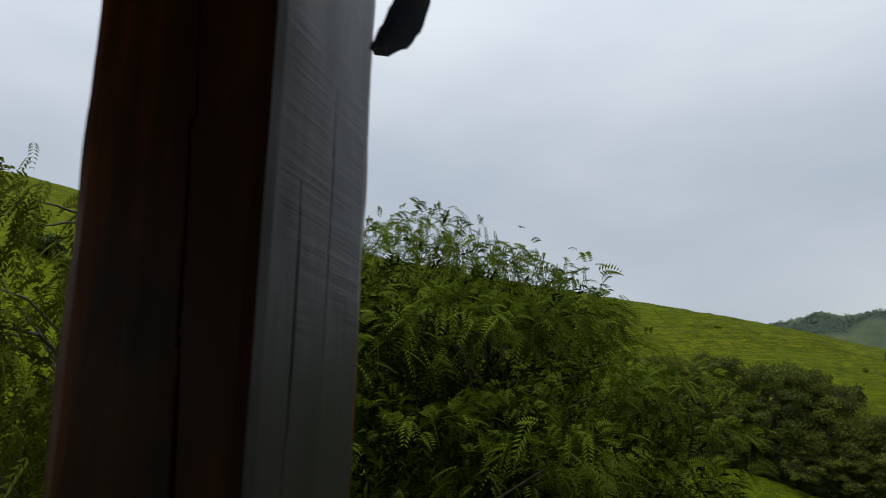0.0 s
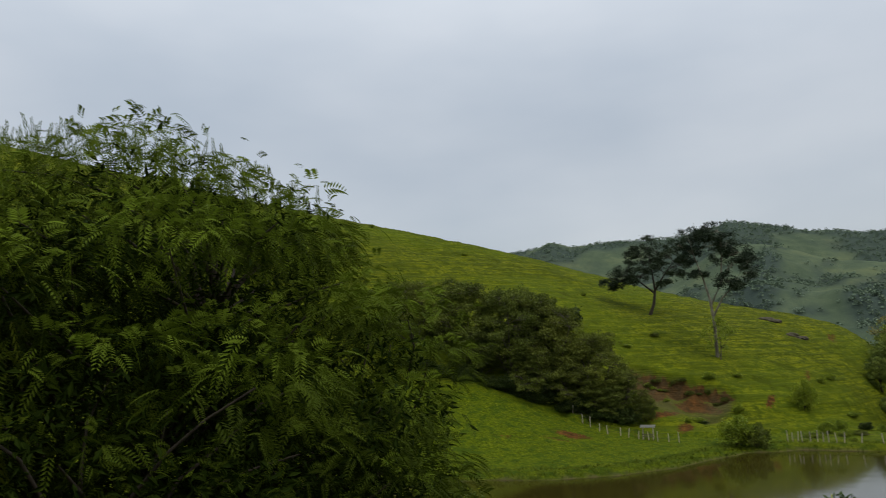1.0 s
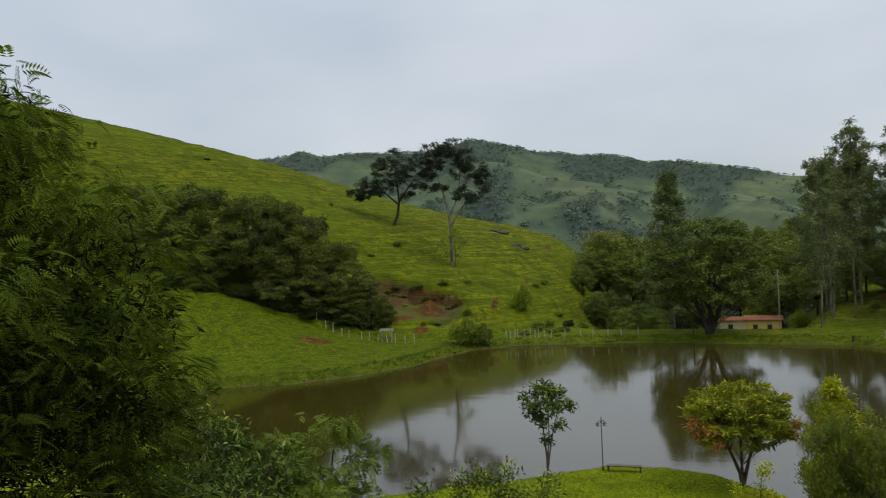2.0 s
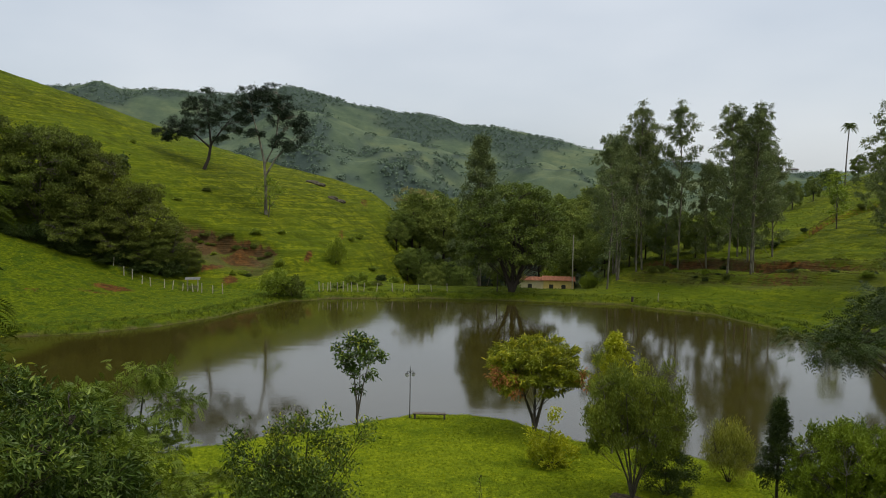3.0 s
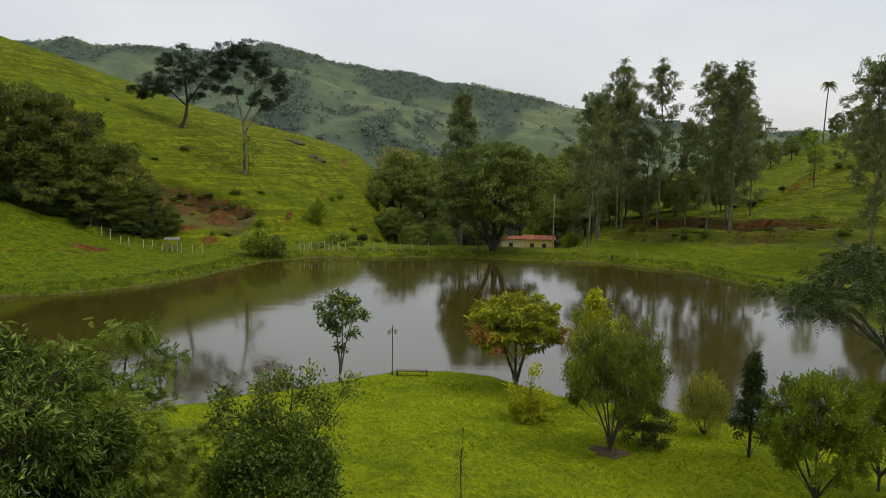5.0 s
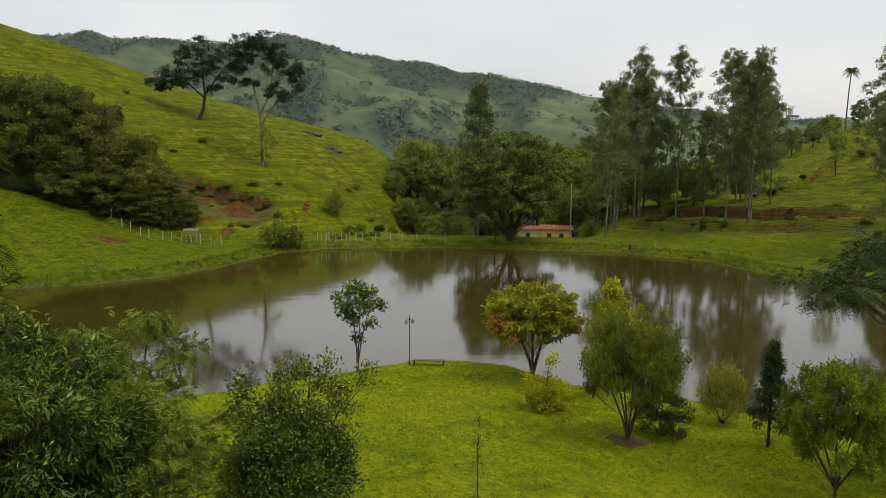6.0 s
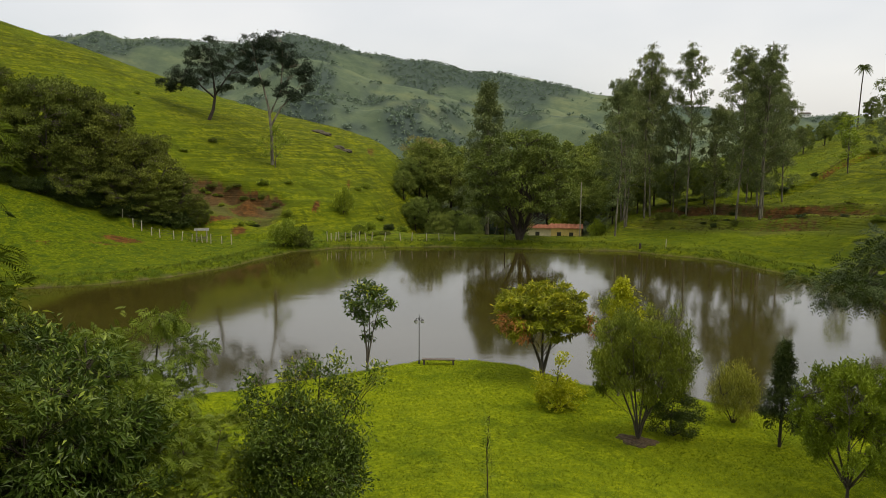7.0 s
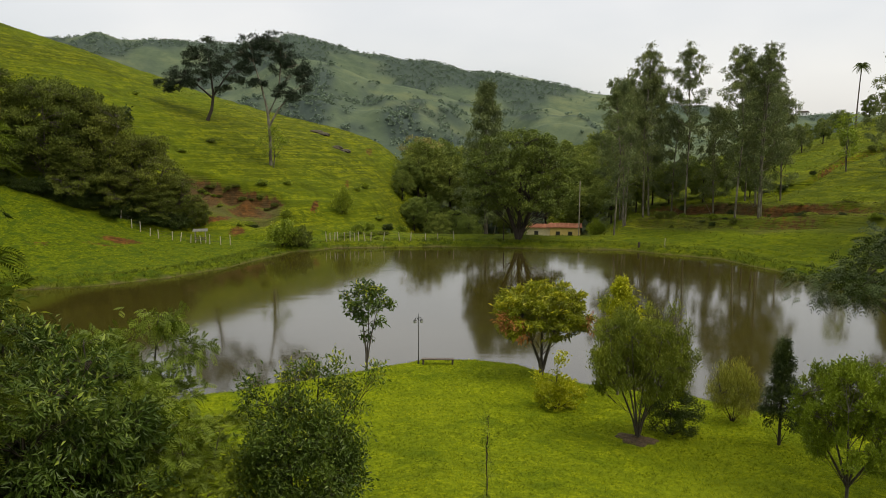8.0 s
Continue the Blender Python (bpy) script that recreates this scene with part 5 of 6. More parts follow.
for i, (bx, by, bs, k) in enumerate([(23.2, 97.3, .93, 0), (30.4, 109.2, 1.05, 1), (31.9, 111.5, 1.02, 0), (36.1, 107.6, 1.04, 1), (39.1, 96.6, 1.02, 0), (41.7, 95.2, .97, 2), (48.6, 104.0, .95, 3), (40.7, 108.4, 1.0, 3), (35.9, 113.2, .94, 3),
                                     (26.8, 106.5, .95, 2), (28.6, 115.0, .95, 2), (44.2, 102.0, 1.05, 3), (48.1, 74.8, .95, 4), (53.5, 80.0, .9, 0), (46.0, 110.0, .95, 0), (33.0, 118.0, .9, 2), (43.4, 98.4, 0.88, 0)]):
    plant("gum_tree", GUMS[k], bx, by, "tall eucalyptus with a pale slender trunk and grey-green crown", "tree", "eucalyptus grove", turn=i * 83, size=bs, sink=0.3)
TALL = grow("tall_narrow_tree", 96, [[(0, 0, -.4, .3), (.1, 0, 7, .22), (.0, .1, 14, .13), (.1, 0, 21, .04)]],
            [(3.6 * (1 - (i / 58) ** 1.7) * ((i * .7548) % 1) ** .5 * math.cos(i * 2.4), 3.6 * (1 - (i / 58) ** 1.7) * ((i * .7548) % 1) ** .5 * math.sin(i * 2.4), 4 + 17.0 * i / 56, 1.35 - .6 * i / 56, 1.35 - .6 * i / 56, 1.0, 34) for i in range(56)],
            dict(kind="leaf", jitter=0.3, size=0.34, per=9, spread=0.22, out=0.5, droop=0.3, shape=0.42), BARK_PALE, LEAF_GUM, False, 5)
plant("tall_narrow_tree", TALL, *at_bearing(3.45, 124), "tall narrow grey-green tree rising over the woodland", "tree", size=1.3)
plant("young_tree", YOUNG, 61.9, 111.5, "airy thin-trunked tree on the terraced slope", "tree", turn=70, size=1.35, tall=1.3)
for i, (az, r, s) in enumerate([(27.5, 178, .45), (28.5, 190, .5), (30.2, 200, .5), (31.5, 195, .6), (26.2, 170, .5), (25.2, 160, .55), (32.4, 150, .6), (29.0, 150, .35), (24.0, 150, .6), (33, 120, .7)]):
    plant("woodland_tree", BROAD[i % 2], *at_bearing(az, r), "small bushy tree on the eastern ridge", "tree", "ridge trees", turn=i * 40, size=s)


def palm_tree():
    rng = np.random.default_rng(5)
    stems = [[(0, 0, -.3, .2), (.1, 0, 5, .15), (.25, 0, 10, .13), (.5, 0, 14.2, .12)]]
    v, q = tubes(stems, 8)
    trunk = quads_mesh("palm_trunk", v, q, BARK_GREY, True)
    p, a = [], []
    for i in range(22):
        az, el = i * 2.399, 0.95 - 1.35 * (i / 22)
        p.append((.5, 0, 14.2))
        a.append((math.cos(az) * math.cos(el), math.sin(az) * math.cos(el), math.sin(el)))
    p, a = np.array(p), unit(np.array(a))
    v, q, own = frond_quads(p, a, unit(np.array([[0, 0, 1.0]]) + 0.2 * rng.normal(0, 1, p.shape)), 1.85, 0.22, 18, 0.65)
    stalks = [np.concatenate([np.stack([pp + aa * 2.1 * k - np.array([0, 0, .7 * 2.1 * k * k]) for k in np.linspace(0, 1, 6)]), np.linspace(.05, .01, 6)[:, None]], 1) for pp, aa in zip(p, a)]
    v2, q2 = tubes(stalks, 3)
    n = len(v)
    v, q = np.concatenate([v, v2]), np.concatenate([q, q2 + n])
    return trunk, quads_mesh("palm_crown", v, q, LEAF_GUM, False, {"shade": np.full(len(v), .5), "tip": np.zeros(len(v))})


plant("palm_tree", palm_tree(), *at_bearing(29.4, 196), "single tall palm with drooping fronds on the ridge", "tree")


# ---------------------------------------------------------------- far woods, too distant to count
def far_woods():
    rng = np.random.default_rng(6)
    n = 60000
    az, r = rng.uniform(-34, 36, n), rng.uniform(330, 905, n)
    ridge = rng.uniform(0, 1, n) < 0.012
    r = np.where(ridge, 893 + rng.uniform(-8, 4, n), r)
    x, y = r * np.sin(np.radians(az)), r * np.cos(np.radians(az))
    z = ground_parts(x, y)[0]
    mask = far_cover(x, y, r, az, z)
    keep = ridge & (rng.uniform(0, 1, n) < 0.4) | (mask * 0.9 > rng.uniform(0.3, 1.6, n)) | (rng.uniform(0, 1, n) < 0.008)
    x, y, z, r = x[keep], y[keep], z[keep], r[keep]
    m, per = len(x), 14
    h = rng.uniform(1.4, 3.6, m)
    u = unit(rng.normal(0, 1, (m * per, 3)) + np.array([0, 0, 0.5]))
    hh = np.repeat(h, per)
    p = np.stack([np.repeat(x, per), np.repeat(y, per), np.repeat(z, per) + hh * 0.4], -1) + u * hh[:, None] * np.array([.55, .55, .45]) * rng.uniform(.6, 1, (m * per, 1))
    v, q = leaf_quads(p, unit(rng.normal(0, 1, p.shape) * np.array([1, 1, .5])), unit(u + np.array([0, 0, 0.6])), hh * .40, hh * .34)
    s = np.repeat(np.repeat(rng.uniform(0, 1, m), per) * 0.7 + 0.3 * rng.uniform(0, 1, m * per), 4)
    ob = new("far_woods", quads_mesh("far_woods", v, q, LEAF_HAZED, False, {"shade": s, "tip": s * 0}))
    tagged(ob, "woods and scattered trees on the distant mountainside, tinted pale with haze", "woods", kind="stuff")


far_woods()

# ---------------------------------------------------------------- built things
def box(bm, sx, sy, sz, at=(0, 0, 0), turn=None, bevel=0.0):
    m = Matrix.Translation(at) @ (turn.to_4x4() if turn else Matrix.Identity(4)) @ Matrix.Diagonal((sx, sy, sz, 1))
    made = bmesh.ops.create_cube(bm, size=1.0, matrix=m)
    if bevel:
        edges = list({e for v in made["verts"] for e in v.link_edges})
        bmesh.ops.bevel(bm, geom=edges, offset=bevel, segments=2, affect="EDGES", profile=0.6)
    return bm


def rod(bm, a, b, r0, r1=None, sides=10):
    a, b = Vector(a), Vector(b)
    m = Matrix.Translation((a + b) / 2) @ (b - a).to_track_quat("Z", "Y").to_matrix().to_4x4()
    bmesh.ops.create_cone(bm, cap_ends=True, segments=sides, radius1=r0, radius2=r0 if r1 is None else r1, depth=(b - a).length, matrix=m)
    return bm


def plain(name, low, high, scale=8.0, rough_=0.7, metal=0.0, stretch=(1, 1, 1), relief=0.2, depth=0.01):
    a = Mat(name, rough_, metal, 0.2)
    n = a.noise(scale, 5, a.coords(stretch), 0.6)
    a.color(a.ramp(n, [(0.3, low), (0.7, high)]))
    a.bump(n, relief, depth)
    return a.m


def timber_material():
    a = Mat("dark_varnished_timber", 0.4, spec=0.14)
    co = a.coords((1, 1, 0.05))
    grain, wide = a.noise(48, 8, co, 0.7, 0.4), a.noise(9, 4, a.coords((1, 1, 0.10)), 0.6)
    c = a.ramp(wide, [(0.34, (0.020, 0.010, 0.007)), (0.5, (0.075, 0.024, 0.008)), (0.66, (0.22, 0.055, 0.011))])
    c = a.mix(a.ramp(grain, [(0.4, (0, 0, 0)), (0.62, (0.4, 0.4, 0.4))]), c, (0.020, 0.010, 0.007))
    c = a.mix(a.ramp(a.noise(5.5, 4, a.coords((1, 1, 0.5)), 0.6), [(0.56, (0, 0, 0)), (0.70, (0.9, 0.9, 0.9))]), c, (0.008, 0.007, 0.007))
    a.color(c)
    tilt = a.n.new("ShaderNodeMapping")
    a.set(tilt, "Rotation", (0.12, 0.2, 0))
    a.set(tilt, "Scale", (1.2, 1.2, 34))
    a.l.new(a.n.new("ShaderNodeTexCoord").outputs["Object"], tilt.inputs["Vector"])
    saw = a.noise(4, 3, tilt.outputs["Vector"], 0.6)
    worn = a.ramp(a.noise(7, 3, a.coords((1, 1, 0.7))), [(0.45, (0, 0, 0)), (0.6, (1, 1, 1))])
    a.set(a.bsdf, "Roughness", a.ramp(a.noise(9, 4, a.coords((1, 1, .3))), [(0.35, (0.27, 0.27, 0.27)), (0.7, (0.5, 0.5, 0.5))]))
    a.bump(a.math("ADD", a.math("MULTIPLY", grain, 0.5), a.math("MULTIPLY", saw, worn)), 0.4, 0.004)
    return a.m


TIMBER = timber_material()
GREYWOOD = plain("weathered_grey_wood", (0.05, 0.04, 0.032), (0.13, 0.11, 0.09), 14, 0.85, stretch=(1, 1, 0.2))
PALEWOOD = plain("pale_fence_wood", (0.20, 0.18, 0.13), (0.42, 0.38, 0.30), 14, 0.85, stretch=(1, 1, 0.2))
IRON = plain("dark_painted_iron", (0.03, 0.032, 0.03), (0.07, 0.072, 0.066), 30, 0.5, 0.3)
GLOBE = plain("frosted_lamp_glass", (0.30, 0.31, 0.3), (0.42, 0.43, 0.41), 20, 0.25)
SHEET = plain("weathered_roof_sheet", (0.17, 0.17, 0.155), (0.32, 0.31, 0.29), 6, 0.6)
YELLOWWALL = plain("yellow_limewash", (0.66, 0.47, 0.14), (0.80, 0.60, 0.22), 1.6, 0.9)
CREAMWALL = plain("cream_limewash", (0.68, 0.58, 0.34), (0.82, 0.72, 0.46), 1.6, 0.9)
TILE = plain("clay_roof_tile", (0.20, 0.078, 0.040), (0.36, 0.155, 0.085), 3, 0.85, relief=0.4, depth=0.03)
DARKPANE = plain("dark_window_shutter", (0.03, 0.028, 0.022), (0.06, 0.055, 0.04), 5, 0.5)
WHITEWALL = plain("white_limewash", (0.6, 0.6, 0.57), (0.78, 0.78, 0.74), 2, 0.9)
CEMENT = plain("grey_cement_floor", (0.16, 0.15, 0.14), (0.26, 0.25, 0.23), 5, 0.8)
MULCH = plain("dry_brown_mulch", (0.026, 0.019, 0.010), (0.085, 0.060, 0.032), 9, 0.95, relief=0.9, depth=0.05)

# the veranda's axes: AX along its edge, OUT away from the house
AX, OUT = Vector((0.8266, 0.5628, 0)), Vector((-0.5628, 0.8266, 0))
POST = Vector((-0.792, 0.052, 0))
FLOOR_Z = 9.95
TURN = math.degrees(math.atan2(AX.y, AX.x))


def sheen_timber():
    """The post's outer face: sky sheen painted as grey, slanting saw marks, dark weather stains."""
    a = Mat("sheen_grey_sawn_timber", 0.4, spec=0.32)
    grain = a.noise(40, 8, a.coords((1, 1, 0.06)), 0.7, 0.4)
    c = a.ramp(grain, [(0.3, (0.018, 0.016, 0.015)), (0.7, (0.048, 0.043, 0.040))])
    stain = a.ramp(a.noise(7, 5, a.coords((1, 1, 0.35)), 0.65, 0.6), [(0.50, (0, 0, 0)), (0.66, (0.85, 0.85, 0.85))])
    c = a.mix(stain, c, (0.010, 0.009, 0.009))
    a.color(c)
    tilt = a.n.new("ShaderNodeMapping")
    a.set(tilt, "Rotation", (0.16, 0.2, 0))
    a.set(tilt, "Scale", (1.0, 1.0, 22))
    a.l.new(a.n.new("ShaderNodeTexCoord").outputs["Object"], tilt.inputs["Vector"])
    saw = a.noise(4, 3, tilt.outputs["Vector"], 0.6)
    worn = a.ramp(a.noise(6, 3, a.coords((1, 1, 0.7))), [(0.52, (0, 0, 0)), (0.66, (1, 1, 1))])
    a.set(a.bsdf, "Roughness", a.ramp(a.noise(9, 4, a.coords((1, 1, .3))), [(0.35, (0.30, 0.30, 0.30)), (0.7, (0.52, 0.52, 0.52))]))
    a.bump(a.math("ADD", a.math("MULTIPLY", grain, 0.4), a.math("MULTIPLY", saw, worn)), 0.35, 0.004)
    return a.m


def veranda_post():
    """A square sawn post; drying cracks wander up its faces."""
    half, high, nz = 0.083, 2.85, 340
    zs = np.linspace(0, high, nz)
    wander = rough(zs * 10, zs * 0, 3.0, 81, 4)
    # for each face: where its cracks run, how deep, and between which heights
    cracks = {0: [(0.27, 0.022, 0.0, 2.9)], 1: [(0.12, 0.006, 1.93, 2.17), (-0.45, 0.004, 1.80, 2.07)], 2: [(0.2, 0.02, 0.2, 2.6)], 3: [(-0.1, 0.015, 0.5, 2.9)]}
    base = np.linspace(-1, 1, 15)[:-1]
    bm = bmesh.new()
    rows = []
    for zi, z in enumerate(zs):
        ring = []
        for k in range(4):
            u, cut = list(base), [0.0] * len(base)
            for n, (c0, deep, low, top) in enumerate(cracks[k]):
                c = c0 + 0.07 * wander[(zi + 90 * n + 60 * k) % nz] + (0.26 * (1.98 - min(2.3, max(1.7, z))) / 0.4 if k == 0 else 0)
                if k == 0:
                    c += 0.05 * (1 if z > 2.11 else -0.3)
                on = min(1.0, max(0.0, min(z - low, top - z) * 12))
                wide = 0.004 + on * (0.010 + 0.014 * abs(math.sin(z * 4.3 + n + k)) ** 2)
                u += [c - wide, c, c + wide]
                cut += [0.0, deep * on, 0.0]
            order = np.argsort(u, kind="stable")
            for i in order:
                a, d = half * u[i], half - cut[i]
                ring.append(((a, -d), (d, a), (-a, d), (-d, -a))[k])
        p = np.array(ring) * (1 + 0.002 * math.sin(z * 4.1) + 0.0015 * math.sin(z * 17.0))
        r = np.maximum(np.abs(p[:, 0]), np.abs(p[:, 1]))
        corner = np.minimum(np.abs(p[:, 0]), np.abs(p[:, 1])) / (r + 1e-9)
        p *= (1 - 0.025 * smooth(0.9, 1.0, corner) * (1 + 0.7 * wander[(zi * 3) % nz]))[:, None]
        # the post was hewn a little thicker towards its head
        head = min(1.3, max(0.0, (z - 1.83) / 0.37))
        p = p * (1 + 0.056 * head) + np.array([0.95, 0.31]) * 0.0055 * head
        rows.append([bm.verts.new((a, b, z)) for a, b in p])
    n = len(rows[0])
    for a, b in zip(rows, rows[1:]):
        for i in range(n):
            side = bm.faces.new((a[i], a[(i + 1) % n], b[(i + 1) % n], b[i]))
            # slot 1 is the face coloured grey for the sky's sheen
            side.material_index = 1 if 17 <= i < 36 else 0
    bm.faces.new(rows[-1])
    bm.faces.new(rows[0][::-1])
    ob = thing("veranda_post", POST.x, POST.y, FLOOR_Z, "dark varnished square timber post with long drying cracks", "post", turn=TURN)
    shaft = part("shaft", bm, TIMBER, ob)
    shaft.data.materials.append(sheen_timber())
    return ob


veranda_post()


def slab(name, u0, u1, v0, v1, z0, z1, material, label, category):
    """A slab of the house, in the veranda's axes: u along the edge, v outwards from the post."""
    bm = bmesh.new()
    c = POST + AX * (u0 + u1) / 2 + OUT * (v0 + v1) / 2
    box(bm, u1 - u0, v1 - v0, z1 - z0, (c.x, c.y, (z0 + z1) / 2), Euler((0, 0, radians(TURN))).to_matrix())
    me = bpy.data.meshes.new(name)
    bm.to_mesh(me)
    bm.free()
    me.materials.append(material)
    return tagged(new(name, me), label, category, kind="structure")


slab("veranda_floor", -3.0, 6.0, -2.6, 0.2, 7.6, FLOOR_Z, CEMENT, "grey cement veranda floor on a solid base", "floor")
# wall and roof lie out of view, added to keep light off the post
slab("unseen_wall", -3.0, 6.0, -2.85, -2.6, 7.6, 13.2, WHITEWALL, "plain white wall behind the veranda, added out of view to shade the post", "wall")
slab("veranda_beam", -3.0, 6.0, -0.08, 0.08, FLOOR_Z + 2.85, FLOOR_Z + 3.03, TIMBER, "dark timber beam under the veranda roof", "beam")
slab("unseen_roof", -3.2, 6.2, -2.9, 0.3, FLOOR_Z + 3.03, FLOOR_Z + 3.15, TIMBER, "dark boarded roof, added out of view to shade the post", "roof")


LEAF_TIP = (-0.6751, 0.1187, 12.1330)


def hanging_leaf():
    """A dark curled leaf that hangs, tip down, by the post's top."""
    bm = bmesh.new()
    rows = []
    for k in np.linspace(0, 1, 22):
        wide = 0.0185 * math.sin(math.pi * (0.02 + 0.96 * k) ** 0.85) * (1 - 0.25 * k) + 0.0006
        x, z = 0.074 * k ** 1.25 + 0.006 * math.sin(k * 5.5), 0.098 * k - 0.004 * math.sin(k * 6)
        rows.append([bm.verts.new((x + wide * s * 0.80, 0.009 * s * s + 0.005 * math.sin(k * 7), z - wide * s * 0.58 + 0.0015 * math.sin(k * 40 + s))) for s in (-1, -.6, -.2, .2, .6, 1)])
    for a, b in zip(rows, rows[1:]):
        for i in range(5):
            bm.faces.new((a[i], a[i + 1], b[i + 1], b[i]))
    bmesh.ops.solidify(bm, geom=bm.faces[:], thickness=0.0012)
    at = Vector(LEAF_TIP)
    ob = thing("hanging_leaf", at.x, at.y, at.z, "dark curled leaf hanging beside the veranda post", "leaf", turn=57)
    part("blade", bm, plain("dark_leaf_skin", (0.09, 0.092, 0.125), (0.14, 0.143, 0.19), 20, 0.55), ob)
    bm = bmesh.new()
    rod(bm, (0.072, 0, 0.097), (0.085, 0, 0.15), 0.0012, sides=6)
    rod(bm, (0.085, 0, 0.15), (0.05, 0.02, FLOOR_Z + 3.04 - at.z), 0.0012, sides=6)
    part("stalk", bm, IRON, ob)


hanging_leaf()


def pond_lamp(x, y):
    """Iron pole with two small globes on curled arms."""
    ob = thing("garden_lamp", x, y, ground_z(x, y) - 0.03, "slim dark iron garden lamp with two small glass globes", "lamp", turn=20)
    bm = bmesh.new()
    rod(bm, (0, 0, 0), (0, 0, .25), .055, .04)
    rod(bm, (0, 0, .25), (0, 0, 2.62), .026, .02)
    rod(bm, (0, 0, 2.62), (0, 0, 2.80), .02, .004)
    part("pole", bm, IRON, ob)
    for s in (-1, 1):
        bm = bmesh.new()
        pts = [(0.0, 0, 2.35), (s * .05, 0, 2.52), (s * .13, 0, 2.54), (s * .18, 0, 2.44)]
        for a, b in zip(pts, pts[1:]):
            rod(bm, a, b, .013, sides=6)
        arm = part("arm", bm, IRON, ob)
        bm = bmesh.new()
        bmesh.ops.create_uvsphere(bm, u_segments=14, v_segments=10, radius=.10, matrix=Matrix.Translation((s * .18, 0, 2.34)))
        part("globe", bm, GLOBE, arm, "frosted glass globe")
        bm = bmesh.new()
        rod(bm, (s * .18, 0, 2.39), (s * .18, 0, 2.46), .11, .03)
        part("cap", bm, IRON, arm)


def bench(x, y, turn):
    ob = thing("bench", x, y, ground_z(x, y) - 0.02, "low weathered plank bench on two block legs", "bench", turn=turn)
    bm = bmesh.new()
    box(bm, 1.75, .30, .05, (0, 0, .30), bevel=.012)
    part("seat", bm, GREYWOOD, ob)
    for s in (-1, 1):
        bm = bmesh.new()
        box(bm, .09, .24, .34, (s * .78, 0, .105), bevel=.012)
        part("leg", bm, GREYWOOD, ob)


pond_lamp(-1.25, 37.75)
bench(-0.2, 37.6, -2)


def shelter(x, y, turn):
    """Open cattle shelter: four posts, a rail, a sloping sheet."""
    ob = thing("cattle_shelter", x, y, ground_z(x, y) - 0.1, "small open wooden shelter with a pale sheet roof", "shelter", turn=turn)
    for sx in (-1, 1):
        for sy in (-1, 1):
            bm = bmesh.new()
            rod(bm, (sx * .85, sy * .6, 0), (sx * .85, sy * .6, 1.72 + .08 * sy), .07, .06, 8)
            part("post", bm, PALEWOOD, ob)
    for z in (.55, .8):
        bm = bmesh.new()
        box(bm, 1.9, .05, .12, (0, -.66, z), bevel=.01)
        part("rail", bm, GREYWOOD, ob)
    bm = bmesh.new()
    rows = []
    for i in range(41):
        u = -1.25 + 2.5 * i / 40
        rows.append([bm.verts.new((u, v, 1.80 + .12 * v + .03 * math.sin(u * 40))) for v in (-.95, .95)])
    for a, b in zip(rows, rows[1:]):
        bm.faces.new((a[0], b[0], b[1], a[1]))
    bmesh.ops.solidify(bm, geom=bm.faces[:], thickness=0.03)
    part("roof", bm, SHEET, ob, "pale corrugated sheet")
    ob.scale = (0.68, 0.68, 0.88)


shelter(-28.9, 86.2, 14)


def fence(points, label):
    """Rough posts with three strands of wire."""
    rng = np.random.default_rng(len(points))
    x0, y0 = points[0]
    z0 = ground_z(x0, y0)
    ob = thing("fence", x0, y0, z0, label, "fence")
    tops = []
    for x, y in points:
        z = ground_z(x, y) - z0
        h, lx, ly = rng.uniform(.95, 1.25), rng.normal(0, .09), rng.normal(0, .05)
        bm = bmesh.new()
        rod(bm, (x - x0, y - y0, z - .25), (x - x0 + lx, y - y0 + ly, z + h), .062, .05, 7)
        part("post", bm, PALEWOOD, ob)
        tops.append((x - x0 + lx * .8, y - y0 + ly * .8, z))
    for h in (.35, .65, .92):
        bm = bmesh.new()
        for a, b in zip(tops, tops[1:]):
            rod(bm, (a[0], a[1], a[2] + h), (b[0], b[1], b[2] + h), .006, sides=4)
        part("wire", bm, IRON, ob)


def spaced(a, b, n, seed):
    rng = np.random.default_rng(seed)
    return [(a[0] + (b[0] - a[0]) * k + rng.normal(0, .12), a[1] + (b[1] - a[1]) * k + rng.normal(0, .12)) for k in np.linspace(0, 1, n)]


fence(spaced((-40.5, 88.6), (-36.2, 86.6), 4, 1) + spaced((-34.6, 85.4), (-25.3, 85.9), 9, 2), "leaning pale wooden fence posts along the gully")
fence(spaced((-14.8, 91.0), (-9.2, 91.6), 10, 3), "close row of leaning pale fence posts on the bank")
fence(spaced((-7.4, 91.8), (1.5, 92.2), 6, 4), "sparse thin fence posts on the far bank")


def stake(x, y, h, r, material, label, name="stake"):
    ob = thing(name, x, y, ground_z(x, y) - 0.1, label, "post")
    bm = bmesh.new()
    rod(bm, (0, 0, 0), (.02, 0, h), r, r * .85, 9)
    part("shaft", bm, material, ob)
    return ob


stake(26.6, 85.8, 1.2, .05, PALEWOOD, "short pale wooden stake on the far bank")
stake(23.9, 87.2, .7, .16, BARK_DARK, "dark rotten stump at the water's edge", "stump")
stake(7.9, 92.2, 2.4, .07, BARK_DARK, "thin dark wooden post under the broad tree")
pole = stake(*at_bearing(10.75, 128), 10.5, .09, PALEWOOD, "pale slender utility pole beside the farmhouse", "utility_pole")
pole = stake(*at_bearing(-2.0, 176), 5.6, .11, GREYWOOD, "grey utility pole at the hill's shoulder", "utility_pole")


